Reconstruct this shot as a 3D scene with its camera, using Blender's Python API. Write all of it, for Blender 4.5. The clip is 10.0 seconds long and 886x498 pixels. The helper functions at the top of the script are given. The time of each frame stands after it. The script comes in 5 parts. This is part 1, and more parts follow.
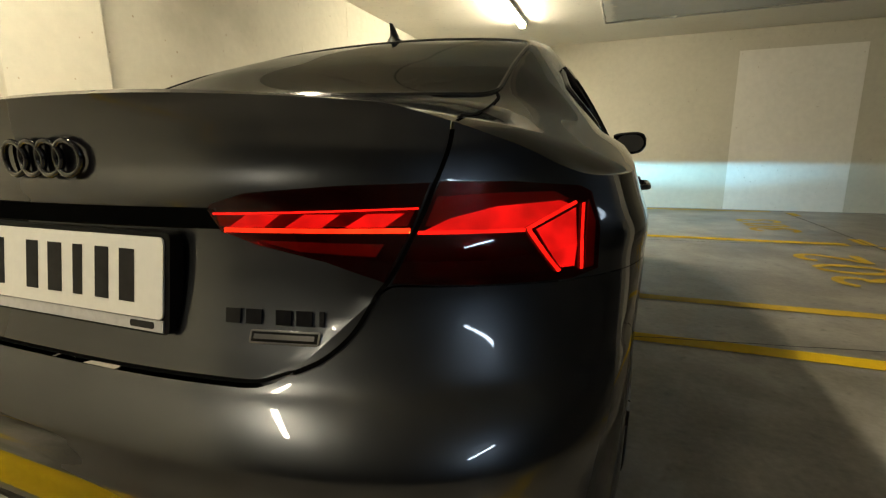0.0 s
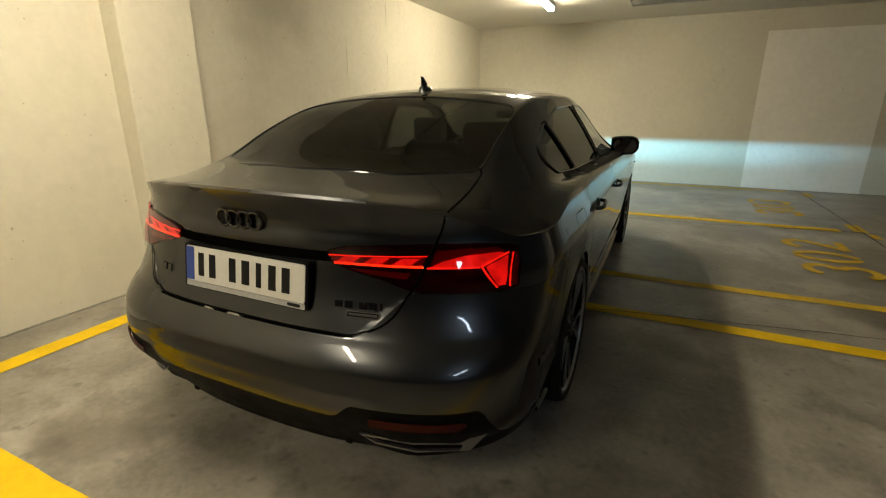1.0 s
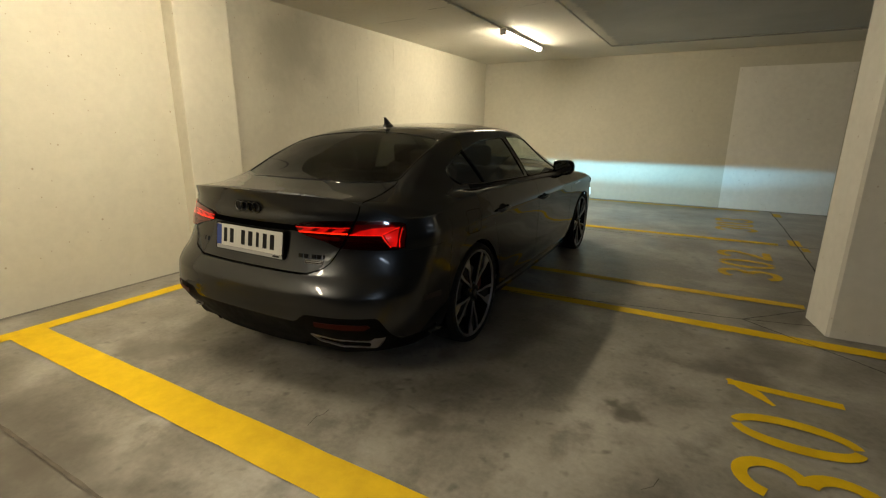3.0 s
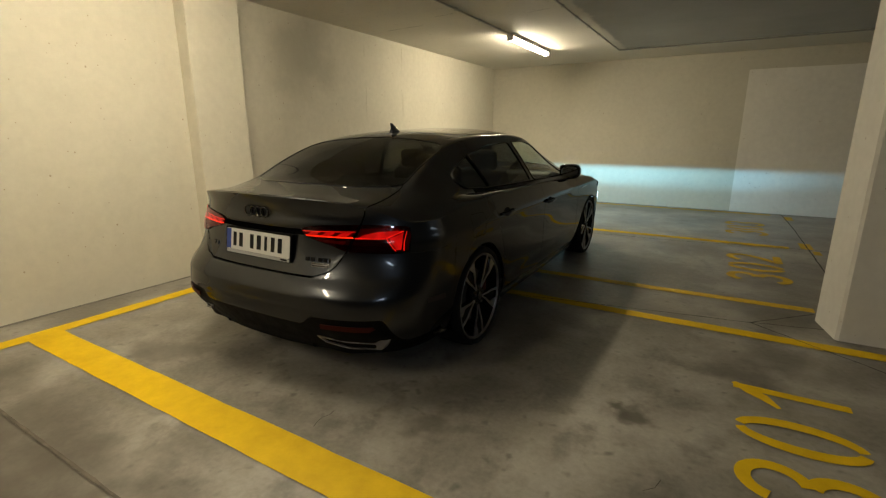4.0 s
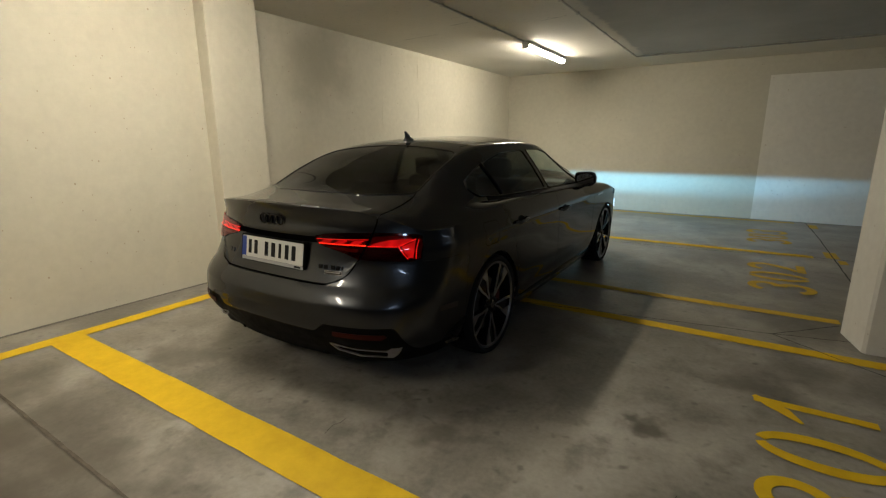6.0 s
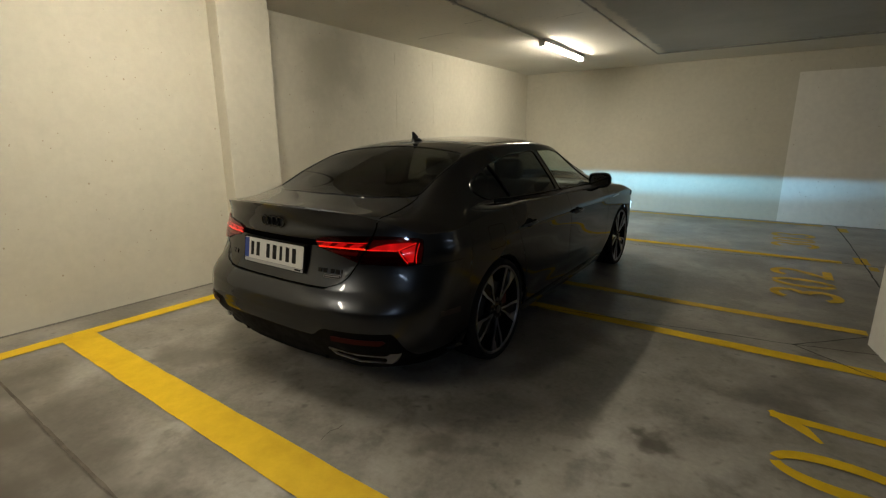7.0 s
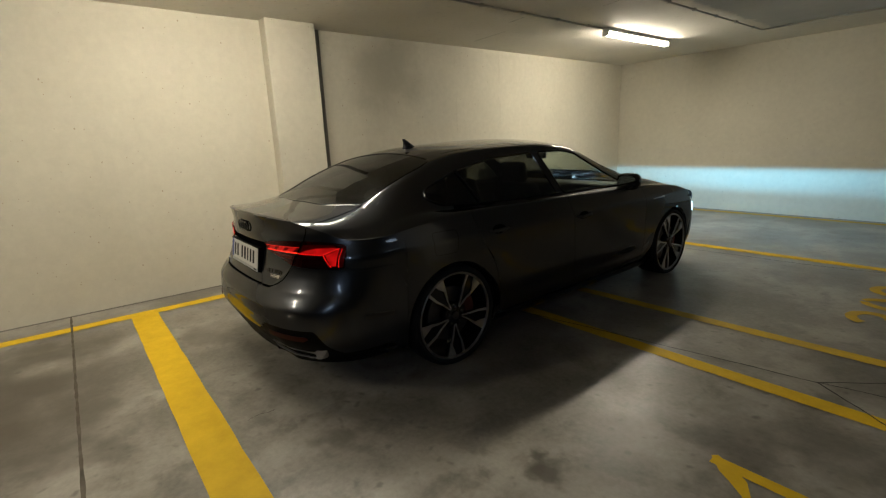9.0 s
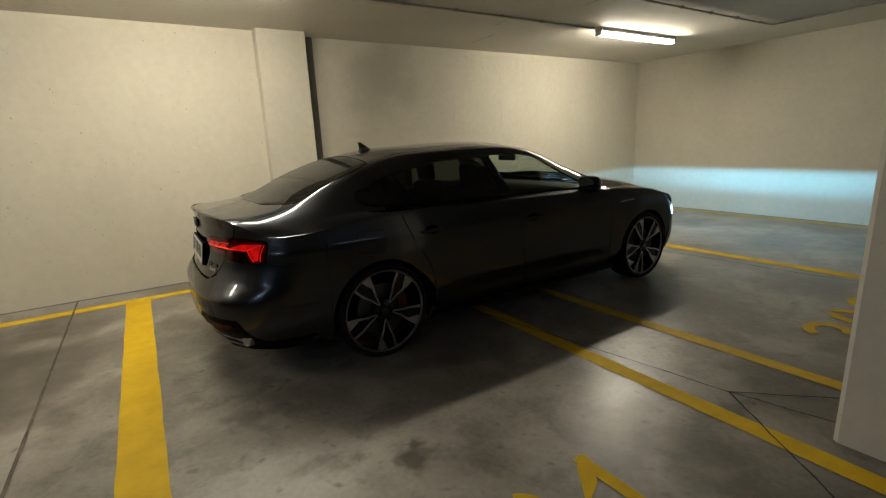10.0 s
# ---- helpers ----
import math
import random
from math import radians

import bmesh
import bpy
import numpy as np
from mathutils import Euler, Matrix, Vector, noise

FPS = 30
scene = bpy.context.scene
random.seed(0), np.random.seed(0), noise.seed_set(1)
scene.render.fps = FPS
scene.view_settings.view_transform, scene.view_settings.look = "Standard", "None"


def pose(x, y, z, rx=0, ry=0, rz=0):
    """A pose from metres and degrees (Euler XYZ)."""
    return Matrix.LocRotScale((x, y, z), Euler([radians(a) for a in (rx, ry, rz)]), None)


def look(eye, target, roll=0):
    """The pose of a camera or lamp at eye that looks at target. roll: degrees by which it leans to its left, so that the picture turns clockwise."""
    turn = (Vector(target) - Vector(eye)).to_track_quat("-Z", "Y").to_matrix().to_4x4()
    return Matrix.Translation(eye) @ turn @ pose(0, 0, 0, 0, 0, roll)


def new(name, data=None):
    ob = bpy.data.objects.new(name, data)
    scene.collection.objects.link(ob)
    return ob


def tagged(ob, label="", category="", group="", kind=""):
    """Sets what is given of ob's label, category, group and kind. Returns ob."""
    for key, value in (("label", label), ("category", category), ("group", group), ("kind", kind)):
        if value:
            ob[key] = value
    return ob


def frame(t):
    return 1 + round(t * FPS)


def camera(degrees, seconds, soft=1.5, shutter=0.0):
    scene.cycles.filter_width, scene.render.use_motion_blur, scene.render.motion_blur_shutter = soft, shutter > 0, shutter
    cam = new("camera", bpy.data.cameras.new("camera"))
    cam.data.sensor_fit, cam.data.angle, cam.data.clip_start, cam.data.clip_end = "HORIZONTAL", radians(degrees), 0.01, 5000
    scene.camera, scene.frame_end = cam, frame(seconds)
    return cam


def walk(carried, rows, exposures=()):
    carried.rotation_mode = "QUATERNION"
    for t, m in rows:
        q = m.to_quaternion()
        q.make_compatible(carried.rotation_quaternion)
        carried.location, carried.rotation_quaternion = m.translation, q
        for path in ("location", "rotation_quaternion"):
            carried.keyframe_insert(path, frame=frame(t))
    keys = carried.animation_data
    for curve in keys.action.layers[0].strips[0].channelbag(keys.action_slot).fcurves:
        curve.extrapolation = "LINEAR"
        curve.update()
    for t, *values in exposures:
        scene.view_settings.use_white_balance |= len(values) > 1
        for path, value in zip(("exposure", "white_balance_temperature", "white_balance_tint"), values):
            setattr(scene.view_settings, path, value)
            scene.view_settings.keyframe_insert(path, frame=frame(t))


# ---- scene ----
cam = camera(87.1, 10.0, 1.25)
PATH = [
    (0, (0.866, -1.436, 0.947), (0.164, 0.392, 0.54), -0.6),
    (0.5, (0.918, -1.657, 1.163), (0.158, 0.109, 0.615), -0.1),
    (1, (1.182, -1.978, 1.279), (0.371, -0.245, 0.697), 0.0),
    (1.5, (1.468, -2.273, 1.338), (0.639, -0.538, 0.786), 0.3),
    (2, (1.74, -2.475, 1.359), (0.883, -0.75, 0.822), 0.5),
    (2.5, (1.998, -2.568, 1.355), (1.093, -0.862, 0.837), 0.6),
    (4, (2.154, -2.618, 1.356), (1.172, -0.943, 0.874), 0.0),
    (4.5, (2.15, -2.608, 1.358), (1.149, -0.943, 0.884), 0.0),
    (5, (2.153, -2.606, 1.364), (1.137, -0.948, 0.899), -0.1),
    (5.5, (2.161, -2.606, 1.358), (1.126, -0.956, 0.903), -0.2),
    (7, (2.211, -2.497, 1.377), (1.098, -0.9, 0.918), -0.2),
    (7.5, (2.293, -2.337, 1.386), (1.06, -0.83, 0.927), -0.8),
    (8, (2.522, -2.212, 1.397), (1.176, -0.805, 0.939), -1.5),
    (8.5, (2.816, -2.042, 1.418), (1.385, -0.721, 0.961), -2.2),
    (9, (3.044, -1.782, 1.412), (1.518, -0.572, 0.956), -2.5),
    (9.5, (3.341, -1.535, 1.432), (1.745, -0.42, 0.979), -2.6),
    (10, (3.603, -1.242, 1.417), (1.959, -0.197, 0.963), -2.6),
]
EXPOSURES = [(0.0, 0.52, 6050, 8), (0.5, 0.23, 6150, 9), (1.0, 0.13, 6250, 9), (2.5, 0.03, 6200, 10), (3.8, -0.27, 6200, 10), (5.1, -0.40, 6200, 10), (5.5, -0.28, 5700, 12), (7.0, -0.44, 5650, 12), (10.0, -0.44, 5650, 12)]
walk(cam, [(t, look(eye, target, roll)) for t, eye, target, roll in PATH], EXPOSURES)

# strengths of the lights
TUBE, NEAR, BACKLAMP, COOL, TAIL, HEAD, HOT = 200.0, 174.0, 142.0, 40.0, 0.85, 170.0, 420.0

# ---------------------------------------------------------------- light
world = bpy.data.worlds.new("world")
scene.world = world
world.use_nodes = True
world.node_tree.nodes["Background"].inputs[0].default_value = (0.02, 0.022, 0.026, 1)
world.node_tree.nodes["Background"].inputs[1].default_value = 0.3

# ---------------------------------------------------------------- helpers


def ramp(pts):
    """A smooth curve through a few (place, value) pairs."""
    xs = np.array([p[0] for p in pts], float)
    ys = np.array([p[1] for p in pts], float)
    d = np.diff(ys) / np.diff(xs)
    m = np.zeros(len(xs))
    m[0], m[-1] = d[0], d[-1]
    for i in range(1, len(xs) - 1):
        h0, h1 = xs[i] - xs[i - 1], xs[i + 1] - xs[i]
        m[i] = (d[i - 1] * h1 + d[i] * h0) / (h0 + h1)

    def f(x):
        x = min(max(x, xs[0]), xs[-1])
        i = min(max(int(np.searchsorted(xs, x)) - 1, 0), len(xs) - 2)
        h = xs[i + 1] - xs[i]
        t = (x - xs[i]) / h
        return float((2 * t**3 - 3 * t**2 + 1) * ys[i] + (t**3 - 2 * t**2 + t) * h * m[i]
                     + (-2 * t**3 + 3 * t**2) * ys[i + 1] + (t**3 - t**2) * h * m[i + 1])
    return f


def lerp(a, b, t):
    return a + (b - a) * t


def sstep(a, b, x):
    t = min(max((x - a) / (b - a), 0), 1)
    return t * t * (3 - 2 * t)


def mesh_ob(name, bm, mat=None, parent=None, label="", smooth=False, angle=None):
    me = bpy.data.meshes.new(name)
    bm.normal_update()
    bm.to_mesh(me)
    bm.free()
    ob = new(name, me)
    if mat is not None:
        for m in (mat if isinstance(mat, (list, tuple)) else [mat]):
            me.materials.append(m)
    if smooth:
        me.polygons.foreach_set("use_smooth", [True] * len(me.polygons))
        if angle:
            me.set_sharp_from_angle(angle=radians(angle))
    if parent is not None:
        ob.parent = parent
    if label:
        tagged(ob, label)
    return ob


def part(name, bm, mat, parent, label="", smooth=False, angle=None):
    return mesh_ob(name, bm, mat, parent, label, smooth, angle)


def box(bm, x0, x1, y0, y1, z0, z1, bevel=0.0, seg=2):
    m = Matrix.Translation(((x0 + x1) / 2, (y0 + y1) / 2, (z0 + z1) / 2)) @ Matrix.Diagonal((x1 - x0, y1 - y0, z1 - z0, 1))
    r = bmesh.ops.create_cube(bm, size=1, matrix=m)
    if bevel:
        es = list({e for v in r["verts"] for e in v.link_edges})
        bmesh.ops.bevel(bm, geom=es, offset=bevel, segments=seg, affect="EDGES", profile=0.5)
    return bm


def tube(bm, pts, r, n=8, closed=False, caps=True):
    """A round bar along points; r is a number or a function of 0..1."""
    pts = [Vector(p) for p in pts]
    k = len(pts)
    rings = []
    up = None
    for i, p in enumerate(pts):
        a = pts[(i - 1) % k] if (i or closed) else p
        b = pts[(i + 1) % k] if (i < k - 1 or closed) else p
        d = (b - a).normalized()
        if up is None:
            up = Vector((0, 0, 1)) if abs(d.z) < 0.9 else Vector((1, 0, 0))
        s = d.cross(up).normalized()
        up = s.cross(d).normalized()
        rr = r(i / (k - 1)) if callable(r) else r
        rings.append([bm.verts.new(p + rr * (math.cos(q) * s + math.sin(q) * up)) for q in [2 * math.pi * j / n for j in range(n)]])
    for i in range(k if closed else k - 1):
        A, B = rings[i], rings[(i + 1) % k]
        for j in range(n):
            bm.faces.new((A[j], A[(j + 1) % n], B[(j + 1) % n], B[j]))
    if caps and not closed:
        bm.faces.new(rings[0][::-1])
        bm.faces.new(rings[-1])
    return bm


def grid(bm, P, nu, nv, flip=False, closed_v=False):
    """Faces over an array P[i][j] of points."""
    V = [[bm.verts.new(P[i][j]) for j in range(nv)] for i in range(nu)]
    for i in range(nu - 1):
        for j in range(nv - (0 if closed_v else 1)):
            q = (V[i][j], V[i + 1][j], V[i + 1][(j + 1) % nv], V[i][(j + 1) % nv])
            try:
                bm.faces.new(q[::-1] if flip else q)
            except ValueError:
                pass
    return V


def prism(bm, pts, z0, z1):
    """An upright block over a plan outline, counter-clockwise."""
    a = [bm.verts.new((p[0], p[1], z0)) for p in pts]
    b = [bm.verts.new((p[0], p[1], z1)) for p in pts]
    bm.faces.new(a[::-1])
    bm.faces.new(b)
    for i in range(len(pts)):
        j = (i + 1) % len(pts)
        bm.faces.new((a[i], a[j], b[j], b[i]))
    return bm


def empty(name, label="", category="", group="", kind=""):
    return tagged(new(name), label, category, group, kind)


# ---------------------------------------------------------------- materials


class Nodes:
    def __init__(self, name):
        self.mat = bpy.data.materials.new(name)
        self.mat.use_nodes = True
        self.t = self.mat.node_tree
        self.b = self.t.nodes["Principled BSDF"]

    def add(self, kind, operation=None, interpolation_type=None, data_type=None, blend_type=None):
        n = self.t.nodes.new(kind)
        if operation:
            n.operation = operation
        if interpolation_type:
            n.interpolation_type = interpolation_type
        if data_type:
            n.data_type = data_type
        if blend_type:
            n.blend_type = blend_type
        return n

    def link(self, a, b):
        self.t.links.new(a, b)

    def coords(self, scale=(1, 1, 1)):
        g = self.add("ShaderNodeNewGeometry")
        m = self.add("ShaderNodeMapping")
        m.inputs["Scale"].default_value = scale
        self.link(g.outputs["Position"], m.inputs["Vector"])
        return m.outputs[0]

    def noise(self, vec, scale, detail=4, rough=0.6):
        n = self.add("ShaderNodeTexNoise")
        n.inputs["Scale"].default_value = scale
        n.inputs["Detail"].default_value = detail
        n.inputs["Roughness"].default_value = rough
        self.link(vec, n.inputs["Vector"])
        return n.outputs["Fac"]

    def ramp(self, fac, stops):
        r = self.add("ShaderNodeValToRGB")
        e = r.color_ramp.elements
        while len(e) < len(stops):
            e.new(0.5)
        for i, (p, c) in enumerate(stops):
            e[i].position = p
            e[i].color = (*c, 1) if len(c) == 3 else c
        self.link(fac, r.inputs[0])
        return r.outputs[0]

    def soft(self, fac, lo, hi, a, b):
        """A smooth run from a at lo to b at hi."""
        u = self.add("ShaderNodeMapRange", interpolation_type="SMOOTHSTEP")
        self.link(fac, u.inputs[0])
        for i, k in enumerate((lo, hi, a, b)):
            u.inputs[i + 1].default_value = k
        return u.outputs[0]

    def mix(self, fac, a, b, mode="MIX"):
        m = self.add("ShaderNodeMix", data_type="RGBA", blend_type=mode)
        for s, v in ((m.inputs[0], fac), (m.inputs[6], a), (m.inputs[7], b)):
            if hasattr(v, "is_linked") or hasattr(v, "links"):
                self.link(v, s)
            elif isinstance(v, (int, float)):
                s.default_value = v
            else:
                s.default_value = (*v, 1)
        return m.outputs[2]

    def bump(self, height, strength=0.3, dist=0.01):
        b = self.add("ShaderNodeBump")
        b.inputs["Strength"].default_value = strength
        b.inputs["Distance"].default_value = dist
        self.link(height, b.inputs["Height"])
        self.link(b.outputs[0], self.b.inputs["Normal"])

    def set(self, **kw):
        for k, v in kw.items():
            self.b.inputs[k.replace("_", " ")].default_value = v
        return self


def plain(name, col, rough=0.5, metal=0.0, grain=0.12, scale=60.0, bump=0.0, coat=0.0, ior=1.5):
    """A colour with fine unevenness in tone and gloss."""
    n = Nodes(name)
    v = n.coords()
    f = n.noise(v, scale, 3)
    lo = tuple(c * (1 - grain) for c in col)
    hi = tuple(min(c * (1 + grain), 1) for c in col)
    n.link(n.ramp(f, [(0.3, lo), (0.7, hi)]), n.b.inputs["Base Color"])
    r = n.ramp(n.noise(v, scale * 0.3, 3), [(0.3, (rough * 0.85,) * 3), (0.7, (min(rough * 1.15, 1),) * 3)])
    n.link(r, n.b.inputs["Roughness"])
    n.set(Metallic=metal, Coat_Weight=coat, IOR=ior)
    if bump:
        n.bump(n.noise(v, scale * 2, 3), bump, 0.004)
    return n.mat


def glow(name, col, strength, base=(0.8, 0.8, 0.8)):
    n = Nodes(name)
    n.set(Base_Color=(*base, 1), Emission_Color=(*col, 1), Emission_Strength=strength, Roughness=0.35)
    return n.mat


def light_guide(name, col, strength, base):
    """A lit plastic guide that glows unevenly along its length."""
    n = Nodes(name)
    n.set(Base_Color=(*base, 1), Emission_Color=(*col, 1), Roughness=0.3)
    n.link(n.soft(n.noise(n.coords(), 22, 2), 0.3, 0.7, strength * 0.65, strength * 1.3), n.b.inputs["Emission Strength"])
    return n.mat


def wall_material(name, col, blotches=()):
    """Painted fair-faced concrete: cloudy tone, blow holes, fine relief."""
    n = Nodes(name)
    v = n.coords()
    cloud = n.noise(v, 1.1, 5)
    fine = n.noise(v, 14, 5)
    c = n.ramp(cloud, [(0.3, tuple(k * 0.87 for k in col)), (0.7, col)])
    c = n.mix(0.28, c, n.ramp(fine, [(0.3, tuple(k * 0.80 for k in col)), (0.7, tuple(min(k * 1.08, 1) for k in col))]))
    drip = n.noise(n.coords((5, 5, 0.35)), 1.6, 4)
    c = n.mix(n.ramp(drip, [(0.56, (0, 0, 0)), (0.80, (0.14, 0.14, 0.14))]), c, tuple(k * 0.72 for k in col))
    for scale, r0, r1, hole in ((6.0, 0.030, 0.052, (0.42, 0.33, 0.24)), (13.0, 0.040, 0.075, (0.50, 0.42, 0.33))):
        vor = n.add("ShaderNodeTexVoronoi")
        vor.inputs["Scale"].default_value = scale
        n.link(n.coords((1, 1, 0.8)), vor.inputs["Vector"])
        pits = n.ramp(vor.outputs["Distance"], [(r0, (0.65, 0.65, 0.65)), (r1, (0, 0, 0))])
        c = n.mix(pits, c, tuple(k * h for k, h in zip(col, hole)))
    # soft darker areas at given centres and sizes, edges broken up by noise
    for px, py, pz, sx, sy, sz, k in blotches:
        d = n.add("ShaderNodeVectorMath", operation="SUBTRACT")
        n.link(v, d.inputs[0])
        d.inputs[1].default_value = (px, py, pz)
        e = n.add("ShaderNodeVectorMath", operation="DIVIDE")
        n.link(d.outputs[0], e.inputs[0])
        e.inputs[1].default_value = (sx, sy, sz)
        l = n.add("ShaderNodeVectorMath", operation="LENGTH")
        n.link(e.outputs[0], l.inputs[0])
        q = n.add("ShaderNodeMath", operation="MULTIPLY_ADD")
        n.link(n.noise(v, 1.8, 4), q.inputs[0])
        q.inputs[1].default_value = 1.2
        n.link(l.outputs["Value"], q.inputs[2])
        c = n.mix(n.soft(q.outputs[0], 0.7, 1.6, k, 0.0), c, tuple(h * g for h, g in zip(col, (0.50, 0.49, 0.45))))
    n.link(c, n.b.inputs["Base Color"])
    n.set(Roughness=0.75)
    n.bump(fine, 0.08, 0.01)
    return n.mat


def ceiling_material():
    """Cream paint over the bay, ending in a ragged edge against rawer grey concrete."""
    n = Nodes("ceiling_concrete")
    v = n.coords()
    xyz = n.add("ShaderNodeSeparateXYZ")
    n.link(v, xyz.inputs[0])
    rag = n.noise(v, 5.0, 5, 0.65)
    edge = n.add("ShaderNodeMath", operation="MULTIPLY_ADD")
    n.link(rag, edge.inputs[0])
    edge.inputs[1].default_value = 0.22
    n.link(xyz.outputs[0], edge.inputs[2])
    raw = n.soft(edge.outputs[0], 0.70, 0.76, 0.0, 1.0)
    near = n.soft(xyz.outputs[1], 5.90, 5.93, 1.0, 0.0)
    both = n.add("ShaderNodeMath", operation="MULTIPLY")
    n.link(raw, both.inputs[0])
    n.link(near, both.inputs[1])
    cloud = n.noise(v, 0.9, 5)
    fine = n.noise(v, 16, 5)
    paint = n.ramp(cloud, [(0.3, (0.60, 0.57, 0.50)), (0.7, (0.67, 0.64, 0.565))])
    grey = n.ramp(cloud, [(0.3, (0.39, 0.39, 0.375)), (0.7, (0.48, 0.48, 0.46))])
    c = n.mix(both.outputs[0], paint, grey)
    c = n.mix(n.soft(fine, 0.30, 0.42, 0.35, 0.0), c, (0.36, 0.35, 0.31))
    n.link(c, n.b.inputs["Base Color"])
    n.set(Roughness=0.8)
    n.bump(fine, 0.10, 0.01)
    return n.mat


def floor_material():
    """Power-floated concrete, worn and stained."""
    n = Nodes("floor_concrete")
    v = n.coords()
    warp = n.add("ShaderNodeTexNoise")
    warp.inputs["Scale"].default_value = 1.3
    warp.inputs["Detail"].default_value = 2
    n.link(v, warp.inputs["Vector"])
    sw = n.add("ShaderNodeVectorMath", operation="MULTIPLY_ADD")
    n.link(warp.outputs["Color"], sw.inputs[0])
    sw.inputs[1].default_value = (0.35, 0.35, 0.0)
    n.link(v, sw.inputs[2])
    w = sw.outputs[0]
    big = n.noise(v, 0.5, 3, 0.45)
    mid = n.noise(w, 1.4, 4, 0.55)
    blot = n.noise(w, 4.5, 4, 0.55)
    speck = n.noise(v, 14, 1, 0.5)
    fine = n.noise(v, 34, 5, 0.65)
    c = n.ramp(big, [(0.30, (0.188, 0.172, 0.144)), (0.5, (0.248, 0.229, 0.196)), (0.70, (0.306, 0.285, 0.246))])
    c = n.mix(n.soft(mid, 0.28, 0.60, 0.95, 0.0), c, (0.092, 0.081, 0.064))
    c = n.mix(n.soft(mid, 0.48, 0.70, 0.0, 0.8), c, (0.375, 0.352, 0.31))
    c = n.mix(n.soft(blot, 0.28, 0.54, 0.75, 0.0), c, (0.082, 0.073, 0.060))
    c = n.mix(n.soft(speck, 0.20, 0.38, 0.7, 0.0), c, (0.06, 0.055, 0.048))
    c = n.mix(0.24, c, n.ramp(fine, [(0.3, (0.07, 0.066, 0.058)), (0.7, (0.33, 0.312, 0.28))]))
    # oil drips and a worn dark track beside the aisle
    for px, py, r, k in ((1.92, -0.40, 0.10, 0.8), (1.10, -0.96, 0.13, 0.6), (1.85, -0.33, 0.05, 0.8), (-0.55, -2.35, 0.65, 0.8), (-1.2, -2.55, 0.6, 0.8), (-0.05, -2.35, 0.5, 0.7), (0.25, -1.95, 0.35, 0.5), (-0.65, -1.95, 0.3, 0.5), (-1.3, -1.95, 0.3, 0.6), (-0.75, -1.12, 0.28, 0.6), (2.2, -2.2, 0.35, 0.4), (2.35, 0.45, 0.3, 0.45), (2.75, 1.50, 0.25, 0.4), (2.72, 0.62, 0.22, 0.35)):
        d = n.add("ShaderNodeVectorMath", operation="DISTANCE")
        n.link(v, d.inputs[0])
        d.inputs[1].default_value = (px, py, 0)
        q = n.add("ShaderNodeMath", operation="MULTIPLY_ADD")
        n.link(n.noise(v, 2.2 / r ** 0.7, 2, 0.5), q.inputs[0])
        q.inputs[1].default_value = -2.4 * r
        n.link(d.outputs["Value"], q.inputs[2])
        c = n.mix(n.soft(q.outputs[0], -1.1 * r, 0.1 * r, k, 0.0), c, (0.056, 0.046, 0.034))
    n.link(c, n.b.inputs["Base Color"])
    n.link(n.ramp(blot, [(0.35, (0.31,) * 3), (0.65, (0.40,) * 3)]), n.b.inputs["Roughness"])
    n.bump(fine, 0.03, 0.006)
    return n.mat


def line_material(name="yellow_paint", age=0.0):
    """Yellow road paint, thinned and scuffed; age adds grey wear."""
    n = Nodes(name)
    v = n.coords()
    mid = n.noise(v, 7, 6, 0.65)
    fine = n.noise(v, 60, 4, 0.7)
    c = n.ramp(mid, [(0.3, (0.53, 0.345, 0.002)), (0.7, (0.66, 0.44, 0.003))])
    wear = n.ramp(fine, [(0.66, (0, 0, 0)), (0.8, (0.2, 0.2, 0.2))])
    c = n.mix(wear, c, (0.27, 0.20, 0.06))
    worn = n.ramp(n.noise(v, 1.4, 6, 0.7), [(0.60, (0, 0, 0)), (0.74, (0.14, 0.14, 0.14))])
    c = n.mix(worn, c, (0.26, 0.19, 0.06))
    if age:
        rub = n.soft(n.noise(v, 9, 5, 0.7), 0.35, 0.65, 0.35 * age, age)
        c = n.mix(rub, c, (0.24, 0.20, 0.12))
    n.link(c, n.b.inputs["Base Color"])
    n.set(Roughness=0.6, Specular_IOR_Level=0.15)
    n.bump(fine, 0.1, 0.003)
    return n.mat


M_WALL = wall_material("wall_paint", (0.575, 0.545, 0.447))
# two broad darker areas on the side wall past the pier
M_WALL_BLOTCHED = wall_material("blotched_wall_paint", (0.595, 0.562, 0.460), ((-2.3, 1.65, 2.25, 1.0, 0.75, 0.75, 0.62), (-2.3, 1.2, 1.0, 1.0, 0.6, 0.9, 0.3)))
# dark grey for the unseen walls, so the car's paint mirrors less light
M_CLOSING = wall_material("dark_closing_wall", (0.20, 0.19, 0.175))
M_PATCH = wall_material("wall_patch_paint", (0.80, 0.775, 0.71))
M_CEIL = ceiling_material()
M_PILLAR = wall_material("pillar_paint", (0.62, 0.60, 0.55))
M_FLOOR = floor_material()
M_LINE = line_material()
M_LINE_OLD = line_material("old_yellow_paint", 0.32)
M_FOAM = plain("joint_foam", (0.15, 0.142, 0.125), 0.9)
M_BASE = plain("base_dirt", (0.17, 0.16, 0.135), 0.8)
M_SEAM = plain("seam_grey", (0.57, 0.54, 0.44), 0.8)
M_JOINT_FINE = plain("joint_fine", (0.048, 0.039, 0.029), 0.8)
M_JOINT_DUSTY = plain("joint_dust", (0.085, 0.072, 0.054), 0.8, grain=0.4, scale=9)
M_JOINT = plain("joint_mastic", (0.025, 0.023, 0.02), 0.8)
